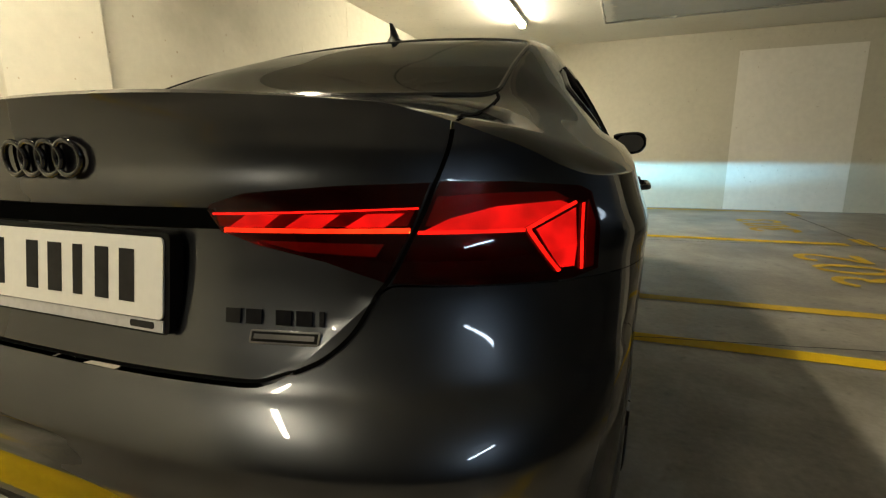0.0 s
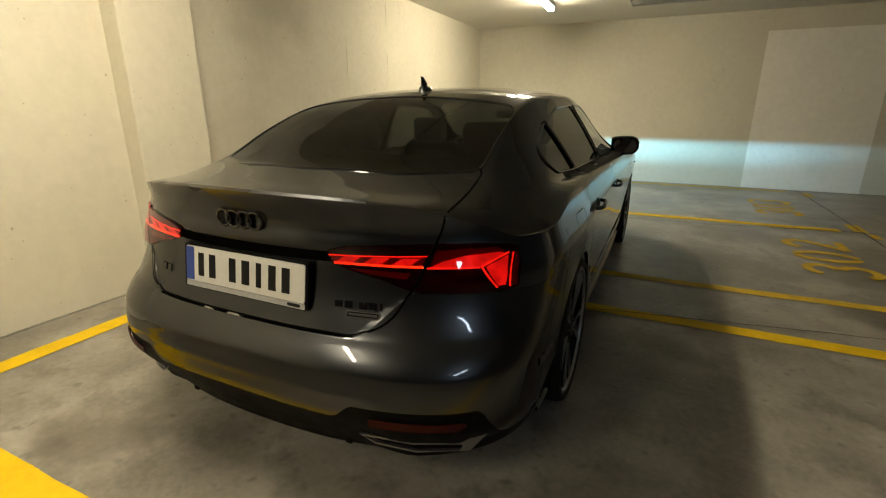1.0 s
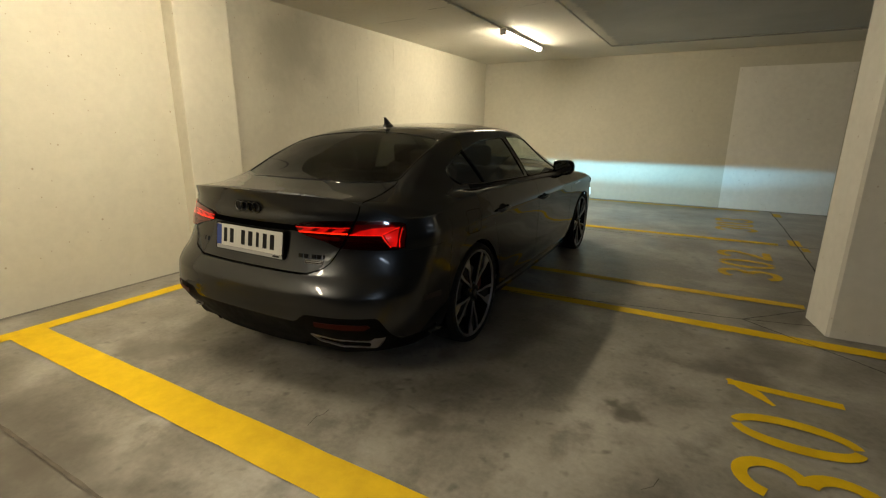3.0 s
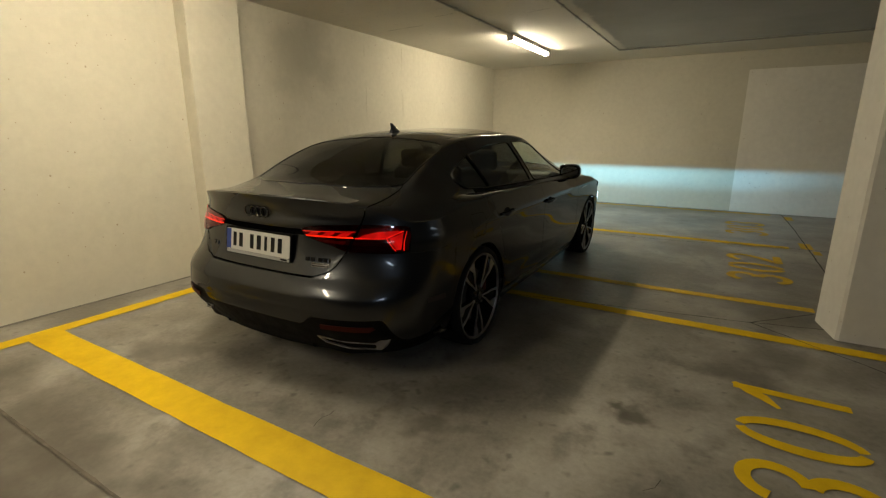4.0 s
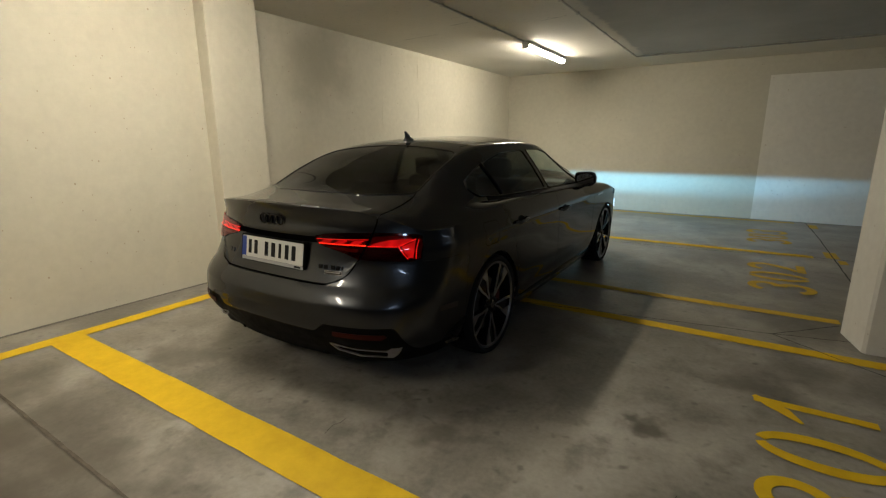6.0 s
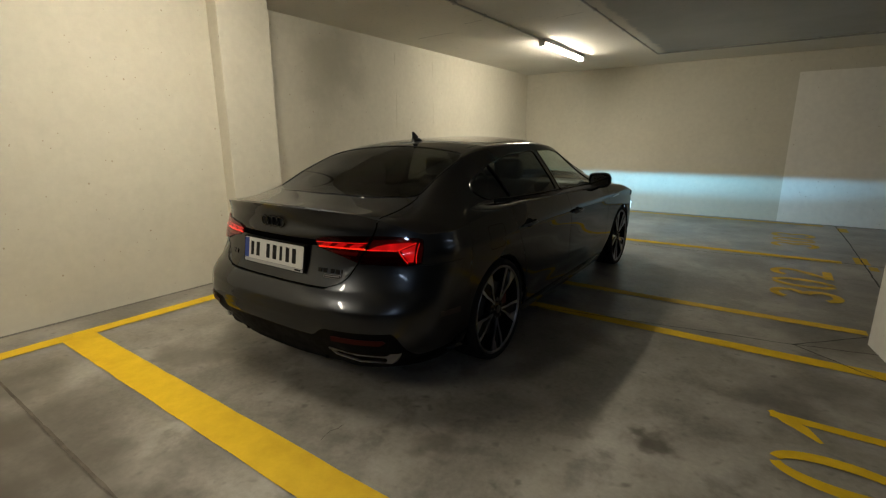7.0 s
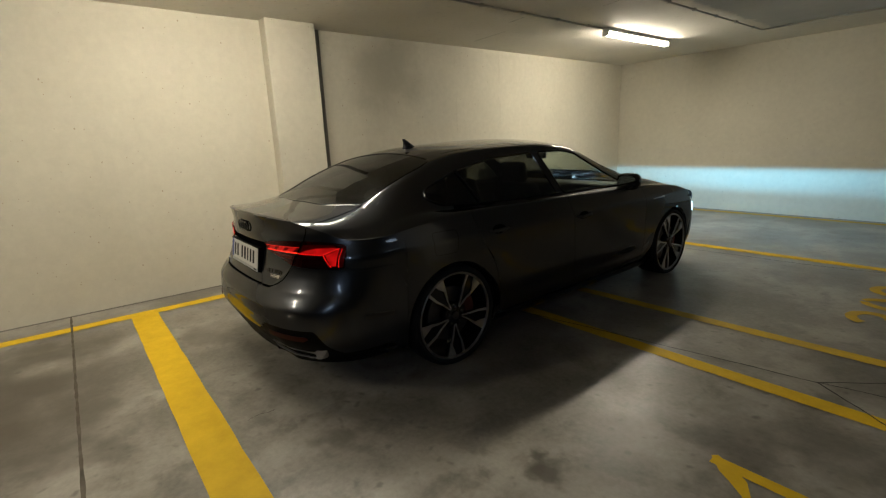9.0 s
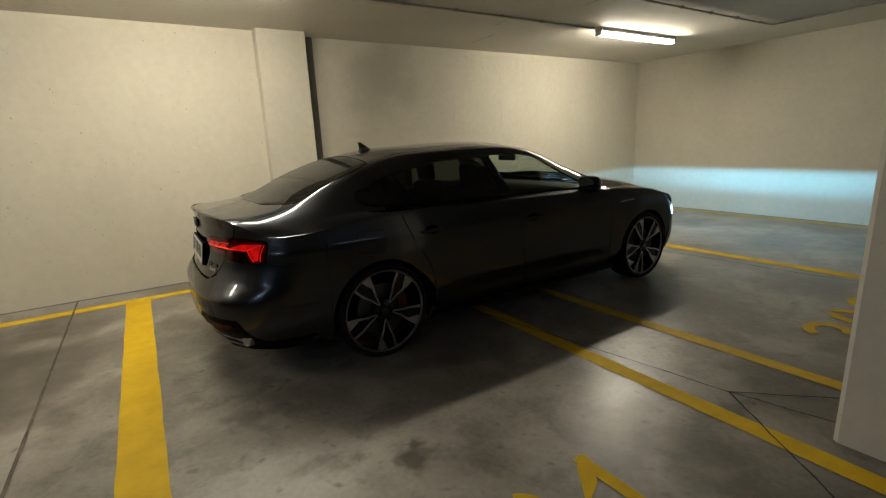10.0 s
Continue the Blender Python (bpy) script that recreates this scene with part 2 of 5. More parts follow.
M_TUBE = glow("fluorescent_tube", (1.0, 0.84, 0.57), TUBE)
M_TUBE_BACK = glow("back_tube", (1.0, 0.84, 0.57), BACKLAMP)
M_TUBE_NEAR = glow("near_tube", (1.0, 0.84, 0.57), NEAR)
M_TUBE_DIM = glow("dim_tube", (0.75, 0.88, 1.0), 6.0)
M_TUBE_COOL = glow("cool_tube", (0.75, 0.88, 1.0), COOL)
M_LAMP_BODY = plain("lamp_housing", (0.7, 0.69, 0.65), 0.45)
M_CONDUIT = plain("conduit_plastic", (0.42, 0.41, 0.38), 0.5)

# ---------------------------------------------------------------- the garage
CEIL, FAR, LEFT, WEST, RIGHT, BACK = 2.69, 7.13, -2.23, -2.175, 14.0, -12.0


def block(name, x0, x1, y0, y1, z0, z1, mat, label, category, bevel=0.0):
    return tagged(mesh_ob(name, box(bmesh.new(), x0, x1, y0, y1, z0, z1, bevel), mat), label, category, kind="structure")


block("floor", LEFT - 0.4, RIGHT + 0.3, BACK - 0.3, FAR + 0.3, -0.3, 0.0, M_FLOOR, "worn grey power-floated concrete garage floor with stains", "floor")
block("ceiling", LEFT - 0.4, RIGHT + 0.3, BACK - 0.3, FAR + 0.3, CEIL, CEIL + 0.3, M_CEIL, "low grey concrete garage ceiling", "ceiling")
block("wall_north", LEFT - 0.4, RIGHT + 0.3, FAR, FAR + 0.3, 0, CEIL, M_WALL, "cream painted concrete end wall of the garage", "wall")
block("wall_west", LEFT - 0.3, WEST, BACK, 0.1, 0, CEIL, M_WALL, "cream painted concrete side wall with blow holes", "wall")
block("wall_west_far", LEFT - 0.36, LEFT - 0.06, 0.1, FAR, 0, CEIL, M_WALL_BLOTCHED, "cream painted concrete side wall beyond the pier", "wall")
# added walls out of view, kept dark to dim reflections in the car
block("wall_south", LEFT - 0.4, RIGHT + 0.3, BACK - 0.3, BACK, 0, CEIL, M_CLOSING, "unseen dark grey wall added to close the garage at the back", "wall")
block("wall_east", RIGHT, RIGHT + 0.3, BACK, FAR, 0, CEIL, M_CLOSING, "unseen dark grey wall added to close the garage across the aisle", "wall")
block("pier", LEFT - 0.02, -2.02, 0.06, 0.6, 0, CEIL, M_WALL, "cream painted concrete pier projecting from the wall", "pier", 0.008)
tagged(mesh_ob("pillar", prism(bmesh.new(), [(2.985, 1.225), (3.50, 1.235), (3.52, 1.255), (3.52, 1.59), (3.50, 1.61), (2.925, 1.60), (2.905, 1.58), (2.965, 1.24)], 0, CEIL), M_PILLAR),
       "pale painted concrete pillar between the parking bays", "pillar", kind="structure")
block("pier_joint", LEFT - 0.064, LEFT - 0.054, 0.602, 0.765, 0, CEIL, M_FOAM, "dark open joint between pier and wall", "wall joint")
block("wall_patch", 2.39, 3.95, FAR - 0.006, FAR, 0, 2.39, M_PATCH, "lighter grey repainted patch on the end wall", "wall")

for yj, z0, z1 in ((2.80, 2.38, 2.55), (2.815, 1.55, 2.02), (3.70, 2.30, 2.62), (3.71, 1.62, 1.95)):
    block("wall_joint", LEFT - 0.07, LEFT - 0.057, yj - 0.003, yj + 0.003, z0, z1, M_SEAM, "faint upright formwork seam in the wall", "wall joint")
for name, a in (("west", (WEST, WEST + 0.02, BACK, 0.06)), ("west_far", (LEFT - 0.06, LEFT - 0.046, 0.6, FAR)), ("north", (LEFT, RIGHT, FAR - 0.014, FAR))):
    block("base_joint_" + name, *a, -0.01, 0.006, M_BASE, "dark dirty joint between wall and floor", "wall joint")


def stripe(name, x0, x1, y0, y1, tilt=0.0, z=0.004, mat=None):
    bm = bmesh.new()
    nx = max(int(max(x1 - x0, y1 - y0) / 0.15), 1)
    long_x = (x1 - x0) > (y1 - y0)
    rows = []
    for i in range(nx + 1):
        t = i / nx
        j0, j1 = random.uniform(-0.003, 0.003), random.uniform(-0.003, 0.003)
        if long_x:
            x = lerp(x0, x1, t)
            rows.append([(x, y0 + tilt * (x - x0) + j0, z), (x, y1 + tilt * (x - x0) + j1, z)])
        else:
            y = lerp(y0, y1, t)
            rows.append([(x0 + tilt * (y - y0) + j0, y, z), (x1 + tilt * (y - y0) + j1, y, z)])
    grid(bm, rows, nx + 1, 2, flip=not long_x)
    bmesh.ops.recalc_face_normals(bm, faces=bm.faces)
    if sum(f.normal.z for f in bm.faces) < 0:
        bmesh.ops.reverse_faces(bm, faces=bm.faces)
    return tagged(mesh_ob(name, bm, mat or M_LINE), "scuffed yellow painted parking bay line on concrete", "parking line", "bay lines", "structure")


stripe("bay_line", -1.70, 3.4, -1.540, -1.335, -0.002)
stripe("bay_line", -1.83, -1.70, -7.0, 7.0)
stripe("bay_line", -1.70, 3.6, 0.985, 1.10, 0.0)
stripe("bay_line", -1.70, 2.93, 1.705, 1.81, 0.012, mat=M_LINE_OLD)
stripe("bay_line", -1.70, 3.0, 4.13, 4.26, 0.011)
stripe("bay_line", 3.12, 3.25, 4.26, 4.62, mat=M_LINE_OLD)
stripe("bay_line", 3.21, 3.29, 3.98, 4.18, mat=M_LINE_OLD)
stripe("bay_line", -1.70, 3.0, 6.86, 6.98, 0.01, mat=M_LINE_OLD)
stripe("bay_line", 3.16, 3.28, 6.50, 6.86, mat=M_LINE_OLD)

# ---------------------------------------------------------------- the car's surface
# x across, y along (rear axle at 0, nose towards +y), z up
W0 = ramp([(0.15, 0.835), (0.22, 0.868), (0.32, 0.893), (0.45, 0.905), (0.6, 0.915), (0.74, 0.922), (0.80, 0.919), (0.88, 0.900), (0.98, 0.862), (1.06, 0.82)])
YR = ramp([(0.18, -0.985), (0.22, -1.008), (0.28, -1.018), (0.33, -1.044), (0.36, -1.055), (0.385, -1.0605), (0.41, -1.062), (0.45, -1.0612), (0.50, -1.0597), (0.532, -1.0585), (0.545, -1.0575), (0.555, -1.0545), (0.57, -1.0483), (0.585, -1.0408), (0.60, -1.0323), (0.615, -1.0228), (0.635, -1.0088), (0.65, -1.0025), (0.67, -0.9957), (0.70, -0.9868), (0.74, -0.9785), (0.80, -0.970), (0.88, -0.955), (0.92, -0.951), (0.95, -0.954), (0.98, -0.964), (1.01, -0.975), (1.04, -0.982)])
YLID = ramp([(0.18, -0.945), (0.24, -0.985), (0.28, -1.018), (0.33, -1.044), (0.36, -1.055), (0.385, -1.0605), (0.41, -1.062), (0.45, -1.0612), (0.50, -1.0597), (0.56, -1.032), (0.60, -1.0125), (0.62, -1.0050), (0.638, -0.9990), (0.65, -0.9952), (0.67, -0.9890), (0.70, -0.9797), (0.74, -0.9690), (0.79, -0.9585), (0.84, -0.953), (0.87, -0.9548), (0.89, -0.9572), (0.905, -0.9560), (0.93, -0.9515), (0.95, -0.9515), (0.98, -0.956), (1.00, -0.960), (1.02, -0.966), (1.04, -0.975)])
YF = ramp([(0.15, 3.54), (0.3, 3.62), (0.5, 3.64), (0.65, 3.60), (0.75, 3.53), (0.9, 3.40)])
ZC = ramp([(-1.0, 1.033), (-0.94, 1.037), (-0.8, 1.045), (-0.58, 1.078), (-0.3, 1.188), (0.0, 1.288), (0.3, 1.36), (0.7, 1.39), (1.2, 1.40), (1.5, 1.378), (1.7, 1.328), (2.0, 1.205), (2.4, 1.045), (2.6, 1.01), (3.1, 0.93), (3.4, 0.84), (3.56, 0.75), (3.72, 0.62)])
ZR = ramp([(-1.0, 0.995), (-0.8, 1.005), (-0.58, 1.05), (-0.3, 1.158), (0.0, 1.255), (0.3, 1.315), (0.55, 1.334), (0.9, 1.342), (1.3, 1.336), (1.6, 1.292), (2.0, 1.13), (2.35, 1.005), (2.6, 0.97), (3.1, 0.885), (3.4, 0.795), (3.56, 0.70), (3.72, 0.58)])
XR = ramp([(-1.0, 0.72), (-0.5, 0.635), (0.0, 0.59), (0.5, 0.58), (1.3, 0.58), (1.7, 0.58), (2.0, 0.61), (2.35, 0.68), (2.6, 0.70), (3.3, 0.64), (3.72, 0.55)])
ZS = ramp([(-1.0, 0.905), (-0.6, 0.905), (-0.45, 0.912), (-0.3, 0.928), (-0.1, 0.944), (0.1, 0.953), (0.8, 0.95), (1.8, 0.928), (2.4, 0.91), (3.1, 0.815), (3.4, 0.715), (3.6, 0.63), (3.72, 0.58)])
# how far the haunch falls off towards the tail, and where the tail's edge runs
FALL = ramp([(0.0, 0.0), (0.57, 0.0), (0.645, 0.019), (0.70, 0.036), (0.76, 0.047), (0.81, 0.046), (0.85, 0.028), (0.89, 0.0)])
EDGE = ramp([(0.0, -0.98), (0.5, -0.90), (0.6, -0.855), (0.645, -0.83), (0.70, -0.785), (0.75, -0.735), (0.80, -0.67), (0.84, -0.60), (0.87, -0.53), (0.89, -0.45)])
LR, LF, NF = 0.54, 0.42, 2.0
# how square the rear corners are: boxier at the bumper than at the lamps
NR = ramp([(0.15, 2.4), (0.27, 2.55), (0.36, 3.0), (0.43, 3.1), (0.50, 3.05), (0.58, 2.85), (0.66, 2.55), (0.74, 2.35), (0.80, 2.3), (1.1, 2.3)])
ARCH_R, ARCH_Z, AXLE = 0.356, 0.322, 2.824


def flat_width(y, z):
    """Half the width, as if the ends were not rounded off."""
    belly = math.exp(-((z - 0.62) / 0.22) ** 2)
    w = W0(z) + 0.012 * belly * (math.exp(-(y / 0.45) ** 2) + math.exp(-((y - AXLE) / 0.45) ** 2) - 1)
    w += 0.006 * math.exp(-((z - (0.82 + 0.004 * y)) / 0.035) ** 2)
    w -= 0.012 * math.exp(-((z - 0.34) / 0.05) ** 2) * sstep(0.4, 0.7, y) * (1 - sstep(2.1, 2.4, y))
    return w


def half_width(y, z):
    w = flat_width(y, z)
    dr = (y - YR(z)) / LR
    if dr < 1:
        w *= max(1 - (1 - max(dr, 0)) ** NR(z), 0) ** (1 / NR(z))
    df = (YF(z) - y) / LF
    if df < 1:
        w *= max(1 - (1 - max(df, 0)) ** NF, 0) ** (1 / NF)
    return w


def side_at(y, z, side=1, out=0.0):
    return Vector((side * (half_width(y, z) + out), y, z))


def rear_at(x, z):
    """The place on the tail at that x and height."""
    w = flat_width(-0.6, z)
    k = min(abs(x) / w, 0.9999)
    # the boot lid sits a little behind the bumper's shelf along their seam
    lid = max(sstep(-0.002, -0.0005, z - SEAM_Z(x)), 1 - sstep(0.47, 0.50, z))
    y = lerp(YR(z), YLID(z), lid * (1 - sstep(lerp(0.43, 0.36, sstep(0.66, 0.76, z)), lerp(0.60, 0.66, sstep(0.66, 0.76, z)), abs(x))))
    return Vector((x, y + LR * (1 - (1 - k ** NR(z)) ** (1 / NR(z))), z))


def rear_out(x, z, d):
    """A place d metres proud of the tail."""
    e = 0.004
    a, b = rear_at(x + e, z) - rear_at(x - e, z), rear_at(x, z + e) - rear_at(x, z - e)
    n = a.cross(b).normalized()
    if n.y > 0:
        n = -n
    return rear_at(x, z) + n * d


def rear_x(s, z):
    """x at a share s of the way round the rear corner."""
    return flat_width(-0.6, z) * math.sin(s * math.pi / 2) ** (2 / NR(z))


def rear_s(x, z):
    return math.asin(min((x / flat_width(-0.6, z)), 1) ** (NR(z) / 2)) * 2 / math.pi


def top_z(x, y):
    """Height of the upper body over the plan."""
    z = deck_z(x, y)
    if y < 0.5 and 0.48 < abs(x) < 0.76:
        k = 1 - sstep(0.25, 0.5, y)
        k *= sstep(0.48, 0.53, abs(x)) * (1 - sstep(0.70, 0.76, abs(x)))
        mean = sum(wt * deck_z(abs(x) + dx, y) for dx, wt in ((-0.015, 0.10), (-0.010, 0.15), (-0.005, 0.18), (0.0, 0.14), (0.005, 0.18), (0.010, 0.15), (0.015, 0.10)))
        z = lerp(z, mean, k)
    fall = FALL(min(abs(x), 0.89))
    d = y - EDGE(min(abs(x), 0.89))
    if fall > 0 and d < 0.34:
        z -= fall * (0.62 * max(1 - max(d, 0) / 0.34, 0) ** 2 + 0.38 * max(1 - max(d, 0) / 0.10, 0) ** 2)
    return z


def deck_z(x, y):
    x = abs(x)
    yy = y - 0.30 * (x / 0.9) ** 2.2 * (1 - sstep(-0.75, 0.35, y)) + 0.30 * (x / 0.9) ** 2.2 * sstep(2.2, 3.4, y)
    yy = min(max(yy, -1.0), 3.72)
    zs, zr, zc, xr = ZS(y), ZR(yy), ZC(yy), XR(yy)
    w = flat_width(y, zs)
    if x <= xr:
        return zc - (zc - zr) * (x / xr) ** 2.3
    xb = w - 0.07
    zb = min(zs + 0.022, zr - 0.004)
    if x <= xb:
        t = (x - xr) / (xb - xr)
        z = lerp(zr, zb, t) + 0.22 * (zr - zb) * t * (1 - t)
    else:
        t = min((x - xb) / (w - xb), 1)
        z = zs + (zb - zs) * math.sqrt(max(1 - t * t, 0))
    k = 1 - sstep(-0.60, 0.25, y)
    if k > 0:
        t = min((x - xr) / max(w - xr, 0.02), 1)
        drop = zs + (zr - zs) * (0.45 * (1 - t) + 0.55 * (1 - t**2.2))
        z = lerp(z, drop, k)
    return z


def top_at(f, y):
    """On the upper body: f runs from -1 to 1 across it."""
    x = f * flat_width(y, ZS(y))
    return Vector((x, y, top_z(x, y)))


def tail_edge(x):
    """y of the upper body's rear edge at that x."""
    y = EDGE(min(abs(x), 0.89))
    for _ in range(6):
        y = rear_at(x, top_z(x, y)).y
    return y


def tail_y(f):
    y = -0.7
    for _ in range(8):
        x = abs(f) * flat_width(y, ZS(y))
        y = rear_at(x, top_z(x, y)).y
    return y


def nose_y(f):
    return YF(0.68) - LF * (1 - (1 - min(abs(f), 1) ** NF) ** (1 / NF))


def arch(y):
    """Lower edge of the side at y: sill or wheel arch."""
    for c in (0, AXLE):
        if abs(y - c) < ARCH_R:
            return max(ARCH_Z + math.sqrt(ARCH_R**2 - (y - c) ** 2) * 1.0, 0.21)
    return 0.21

# ---------------------------------------------------------------- car materials


def paint_material():
    n = Nodes("grey_metallic_paint")
    v = n.coords()
    c = n.ramp(n.noise(v, 2.0, 2), [(0.3, (0.041, 0.0433, 0.0482)), (0.7, (0.047, 0.0495, 0.0545))])
    n.link(c, n.b.inputs["Base Color"])
    dust = n.noise(v, 3, 2, 0.5)
    n.link(n.ramp(dust, [(0.3, (0.30,) * 3), (0.7, (0.325,) * 3)]), n.b.inputs["Roughness"])
    n.set(Metallic=1.0, Specular_Tint=(0.12, 0.12, 0.13, 1), Coat_Weight=1.0, Coat_IOR=1.43, Coat_Roughness=0.04)
    return n.mat


def glass_material(name, tint, shine_most=0.95):
    """A tinted sheet: it lets light straight through and mirrors at a glance."""
    n = Nodes(name)
    t = n.t
    t.nodes.remove(n.b)
    clear = n.add("ShaderNodeBsdfTransparent")
    clear.inputs[0].default_value = (*tint, 1)
    shine = n.add("ShaderNodeBsdfGlossy")
    shine.inputs["Roughness"].default_value = 0.02
    shine.inputs[0].default_value = (0.95, 0.97, 1, 1)
    lw = n.add("ShaderNodeLayerWeight")
    lw.inputs["Blend"].default_value = 0.5
    p = n.add("ShaderNodeMath", operation="POWER")
    p.inputs[1].default_value = 5.0
    q = n.add("ShaderNodeMath", operation="MULTIPLY_ADD")
    q.inputs[1].default_value, q.inputs[2].default_value = shine_most, 0.04
    n.link(lw.outputs["Facing"], p.inputs[0])
    n.link(p.outputs[0], q.inputs[0])
    mix = n.add("ShaderNodeMixShader")
    n.link(q.outputs[0], mix.inputs[0])
    n.link(clear.outputs[0], mix.inputs[1])
    n.link(shine.outputs[0], mix.inputs[2])
    n.link(mix.outputs[0], t.nodes["Material Output"].inputs[0])
    return n.mat


M_BODY = paint_material()
M_PRIVACY = glass_material("privacy_glass", (0.06, 0.062, 0.054), 0.6)
M_PRIVACY_SIDE = glass_material("side_privacy_glass", (0.085, 0.088, 0.075), 0.6)
M_CLEAR = glass_material("clear_glass", (0.72, 0.78, 0.74))
M_REDLENS = glass_material("red_lens", (0.62, 0.05, 0.035))
M_GLOSS = plain("gloss_black", (0.005, 0.005, 0.006), 0.10, ior=1.4)
M_MATT = plain("black_plastic", (0.004, 0.004, 0.0043), 0.5, scale=60, ior=1.12)
M_GAP = plain("gap_black", (0.002, 0.002, 0.002), 1.0, ior=1.02)
M_RUBBER = plain("tyre_rubber", (0.009, 0.009, 0.009), 0.75, ior=1.3)
M_CHROME = plain("satin_chrome", (0.40, 0.40, 0.42), 0.14, 1.0, 0.05)
M_RIM = plain("rim_edge_alloy", (0.28, 0.28, 0.29), 0.36, 1.0, 0.06)
M_EXHAUST = plain("brushed_exhaust_chrome", (0.32, 0.32, 0.34), 0.34, 1.0, 0.05)
M_SILVER = plain("diamond_cut_alloy", (0.46, 0.46, 0.47), 0.36, 1.0, 0.06)
M_DISC = plain("brake_disc_steel", (0.09, 0.088, 0.085), 0.4, 0.8)
M_CALIPER = plain("red_caliper", (0.07, 0.004, 0.004), 0.4)
M_SEAT = plain("dark_leather", (0.022, 0.021, 0.021), 0.5, scale=120, bump=0.15)
M_TRIM = plain("cabin_plastic", (0.02, 0.02, 0.021), 0.6)
M_PLATE = plain("plate_white", (0.56, 0.56, 0.54), 0.35, grain=0.03)
M_PLATE_INK = plain("plate_ink", (0.006, 0.006, 0.007), 0.6, ior=1.25)
M_PLATE_BLUE = plain("plate_blue", (0.01, 0.04, 0.25), 0.4)
M_PLATE_GREY = plain("holder_grey", (0.34, 0.34, 0.35), 0.4)
M_LAMP_DARK = plain("lamp_housing_dark", (0.008, 0.0012, 0.0012), 0.2)
M_BUMPER_RED = plain("bumper_reflector_red", (0.03, 0.003, 0.003), 0.4, ior=1.2)
M_LAMP_SMOKE = plain("smoked_reflector", (0.03, 0.004, 0.003), 0.12)
M_AMBER = plain("amber_reflector", (0.16, 0.10, 0.02), 0.3)
M_LAMP_RED = plain("lamp_reflector_red", (0.22, 0.014, 0.010), 0.25)
M_LAMP_GLOW = light_guide("tail_light_red", (1.0, 0.085, 0.07), TAIL, (0.5, 0.02, 0.02))
M_LAMP_LINE = light_guide("light_guide_red", (1.0, 0.20, 0.03), TAIL * 4.4, (0.5, 0.05, 0.02))
M_LAMP_LINE_SOFT = light_guide("soft_light_guide_red", (1.0, 0.10, 0.05), TAIL * 2.2, (0.5, 0.05, 0.02))
M_HEAD = glow("headlamp_white", (0.55, 0.82, 1.0), 6.0)

car = empty("car", "dark metallic grey fastback car standing on the concrete floor", "car")


def skin(name, P, mat, parent, label="", flange=0.016, centre=(0, 1.2, 0.62)):
    """A body panel over an array of points, its rim turned inwards."""
    bm = bmesh.new()
    grid(bm, P, len(P), len(P[0]))
    bmesh.ops.remove_doubles(bm, verts=bm.verts, dist=0.0004)
    bmesh.ops.recalc_face_normals(bm, faces=bm.faces)
    c = Vector(centre)
    if sum(f.normal.dot(f.calc_center_median() - c) for f in bm.faces) < 0:
        bmesh.ops.reverse_faces(bm, faces=bm.faces)
    bm.normal_update()
    if flange:
        nor = {v: v.normal.copy() for v in bm.verts}
        rim = [e for e in bm.edges if e.is_boundary]
        src = {}
        for e in rim:
            for v in e.verts:
                src[tuple(round(k, 5) for k in v.co)] = nor[v]
        r = bmesh.ops.extrude_edge_only(bm, edges=rim)
        for v in [g for g in r["geom"] if isinstance(g, bmesh.types.BMVert)]:
            v.co -= src.get(tuple(round(k, 5) for k in v.co), Vector((0, 0, 1))) * flange
    return part(name, bm, mat, parent, label, smooth=True, angle=40)


def ribbon(bm, pts, normals, width, lift):
    """A thin strip along points on a surface."""
    rows = []
    for i, p in enumerate(pts):
        d = (pts[min(i + 1, len(pts) - 1)] - pts[max(i - 1, 0)]).normalized()
        s = d.cross(normals[i]).normalized() * width / 2
        q = p + normals[i] * lift
        rows.append([q - s, q + s])
    grid(bm, rows, len(rows), 2)
    return bm


SEAM_X = ramp([(0.62, 0.40), (0.636, 0.428), (0.65, 0.462), (0.763, 0.566), (0.904, 0.622), (0.99, 0.645), (1.03, 0.645)])
GAP = 0.0022




def SEAM_Z(x):
    """Height of the boot lid's lower edge."""
    x = abs(x)
    if x < 0.40:
        return 0.635
    if x < 0.46:
        return 0.635 + 0.02 * ((x - 0.40) / 0.06) ** 2
    if x < 0.573:
        return lerp(0.655, 0.768, (x - 0.46) / 0.113)
    return lerp(0.768, 0.757, min((x - 0.573) / 0.34, 1))


def bump_top(s):
    """Upper edge of the rear bumper at a share of the way round the corner."""
    z = 0.7
    for _ in range(10):
        z = SEAM_Z(rear_x(min(s, 1), z))
    return z


def lower_edge(a):
    """Lower edge of the painted bumper: higher over the exhaust trims."""
    if a <= 1:
        return 0.402 + 0.046 * sstep(0.17, 0.22, a) - 0.155 * sstep(0.60, 0.76, a)
    return lerp(0.293, 0.215, sstep(1, 1.6, a))


# rear bumper
P = []
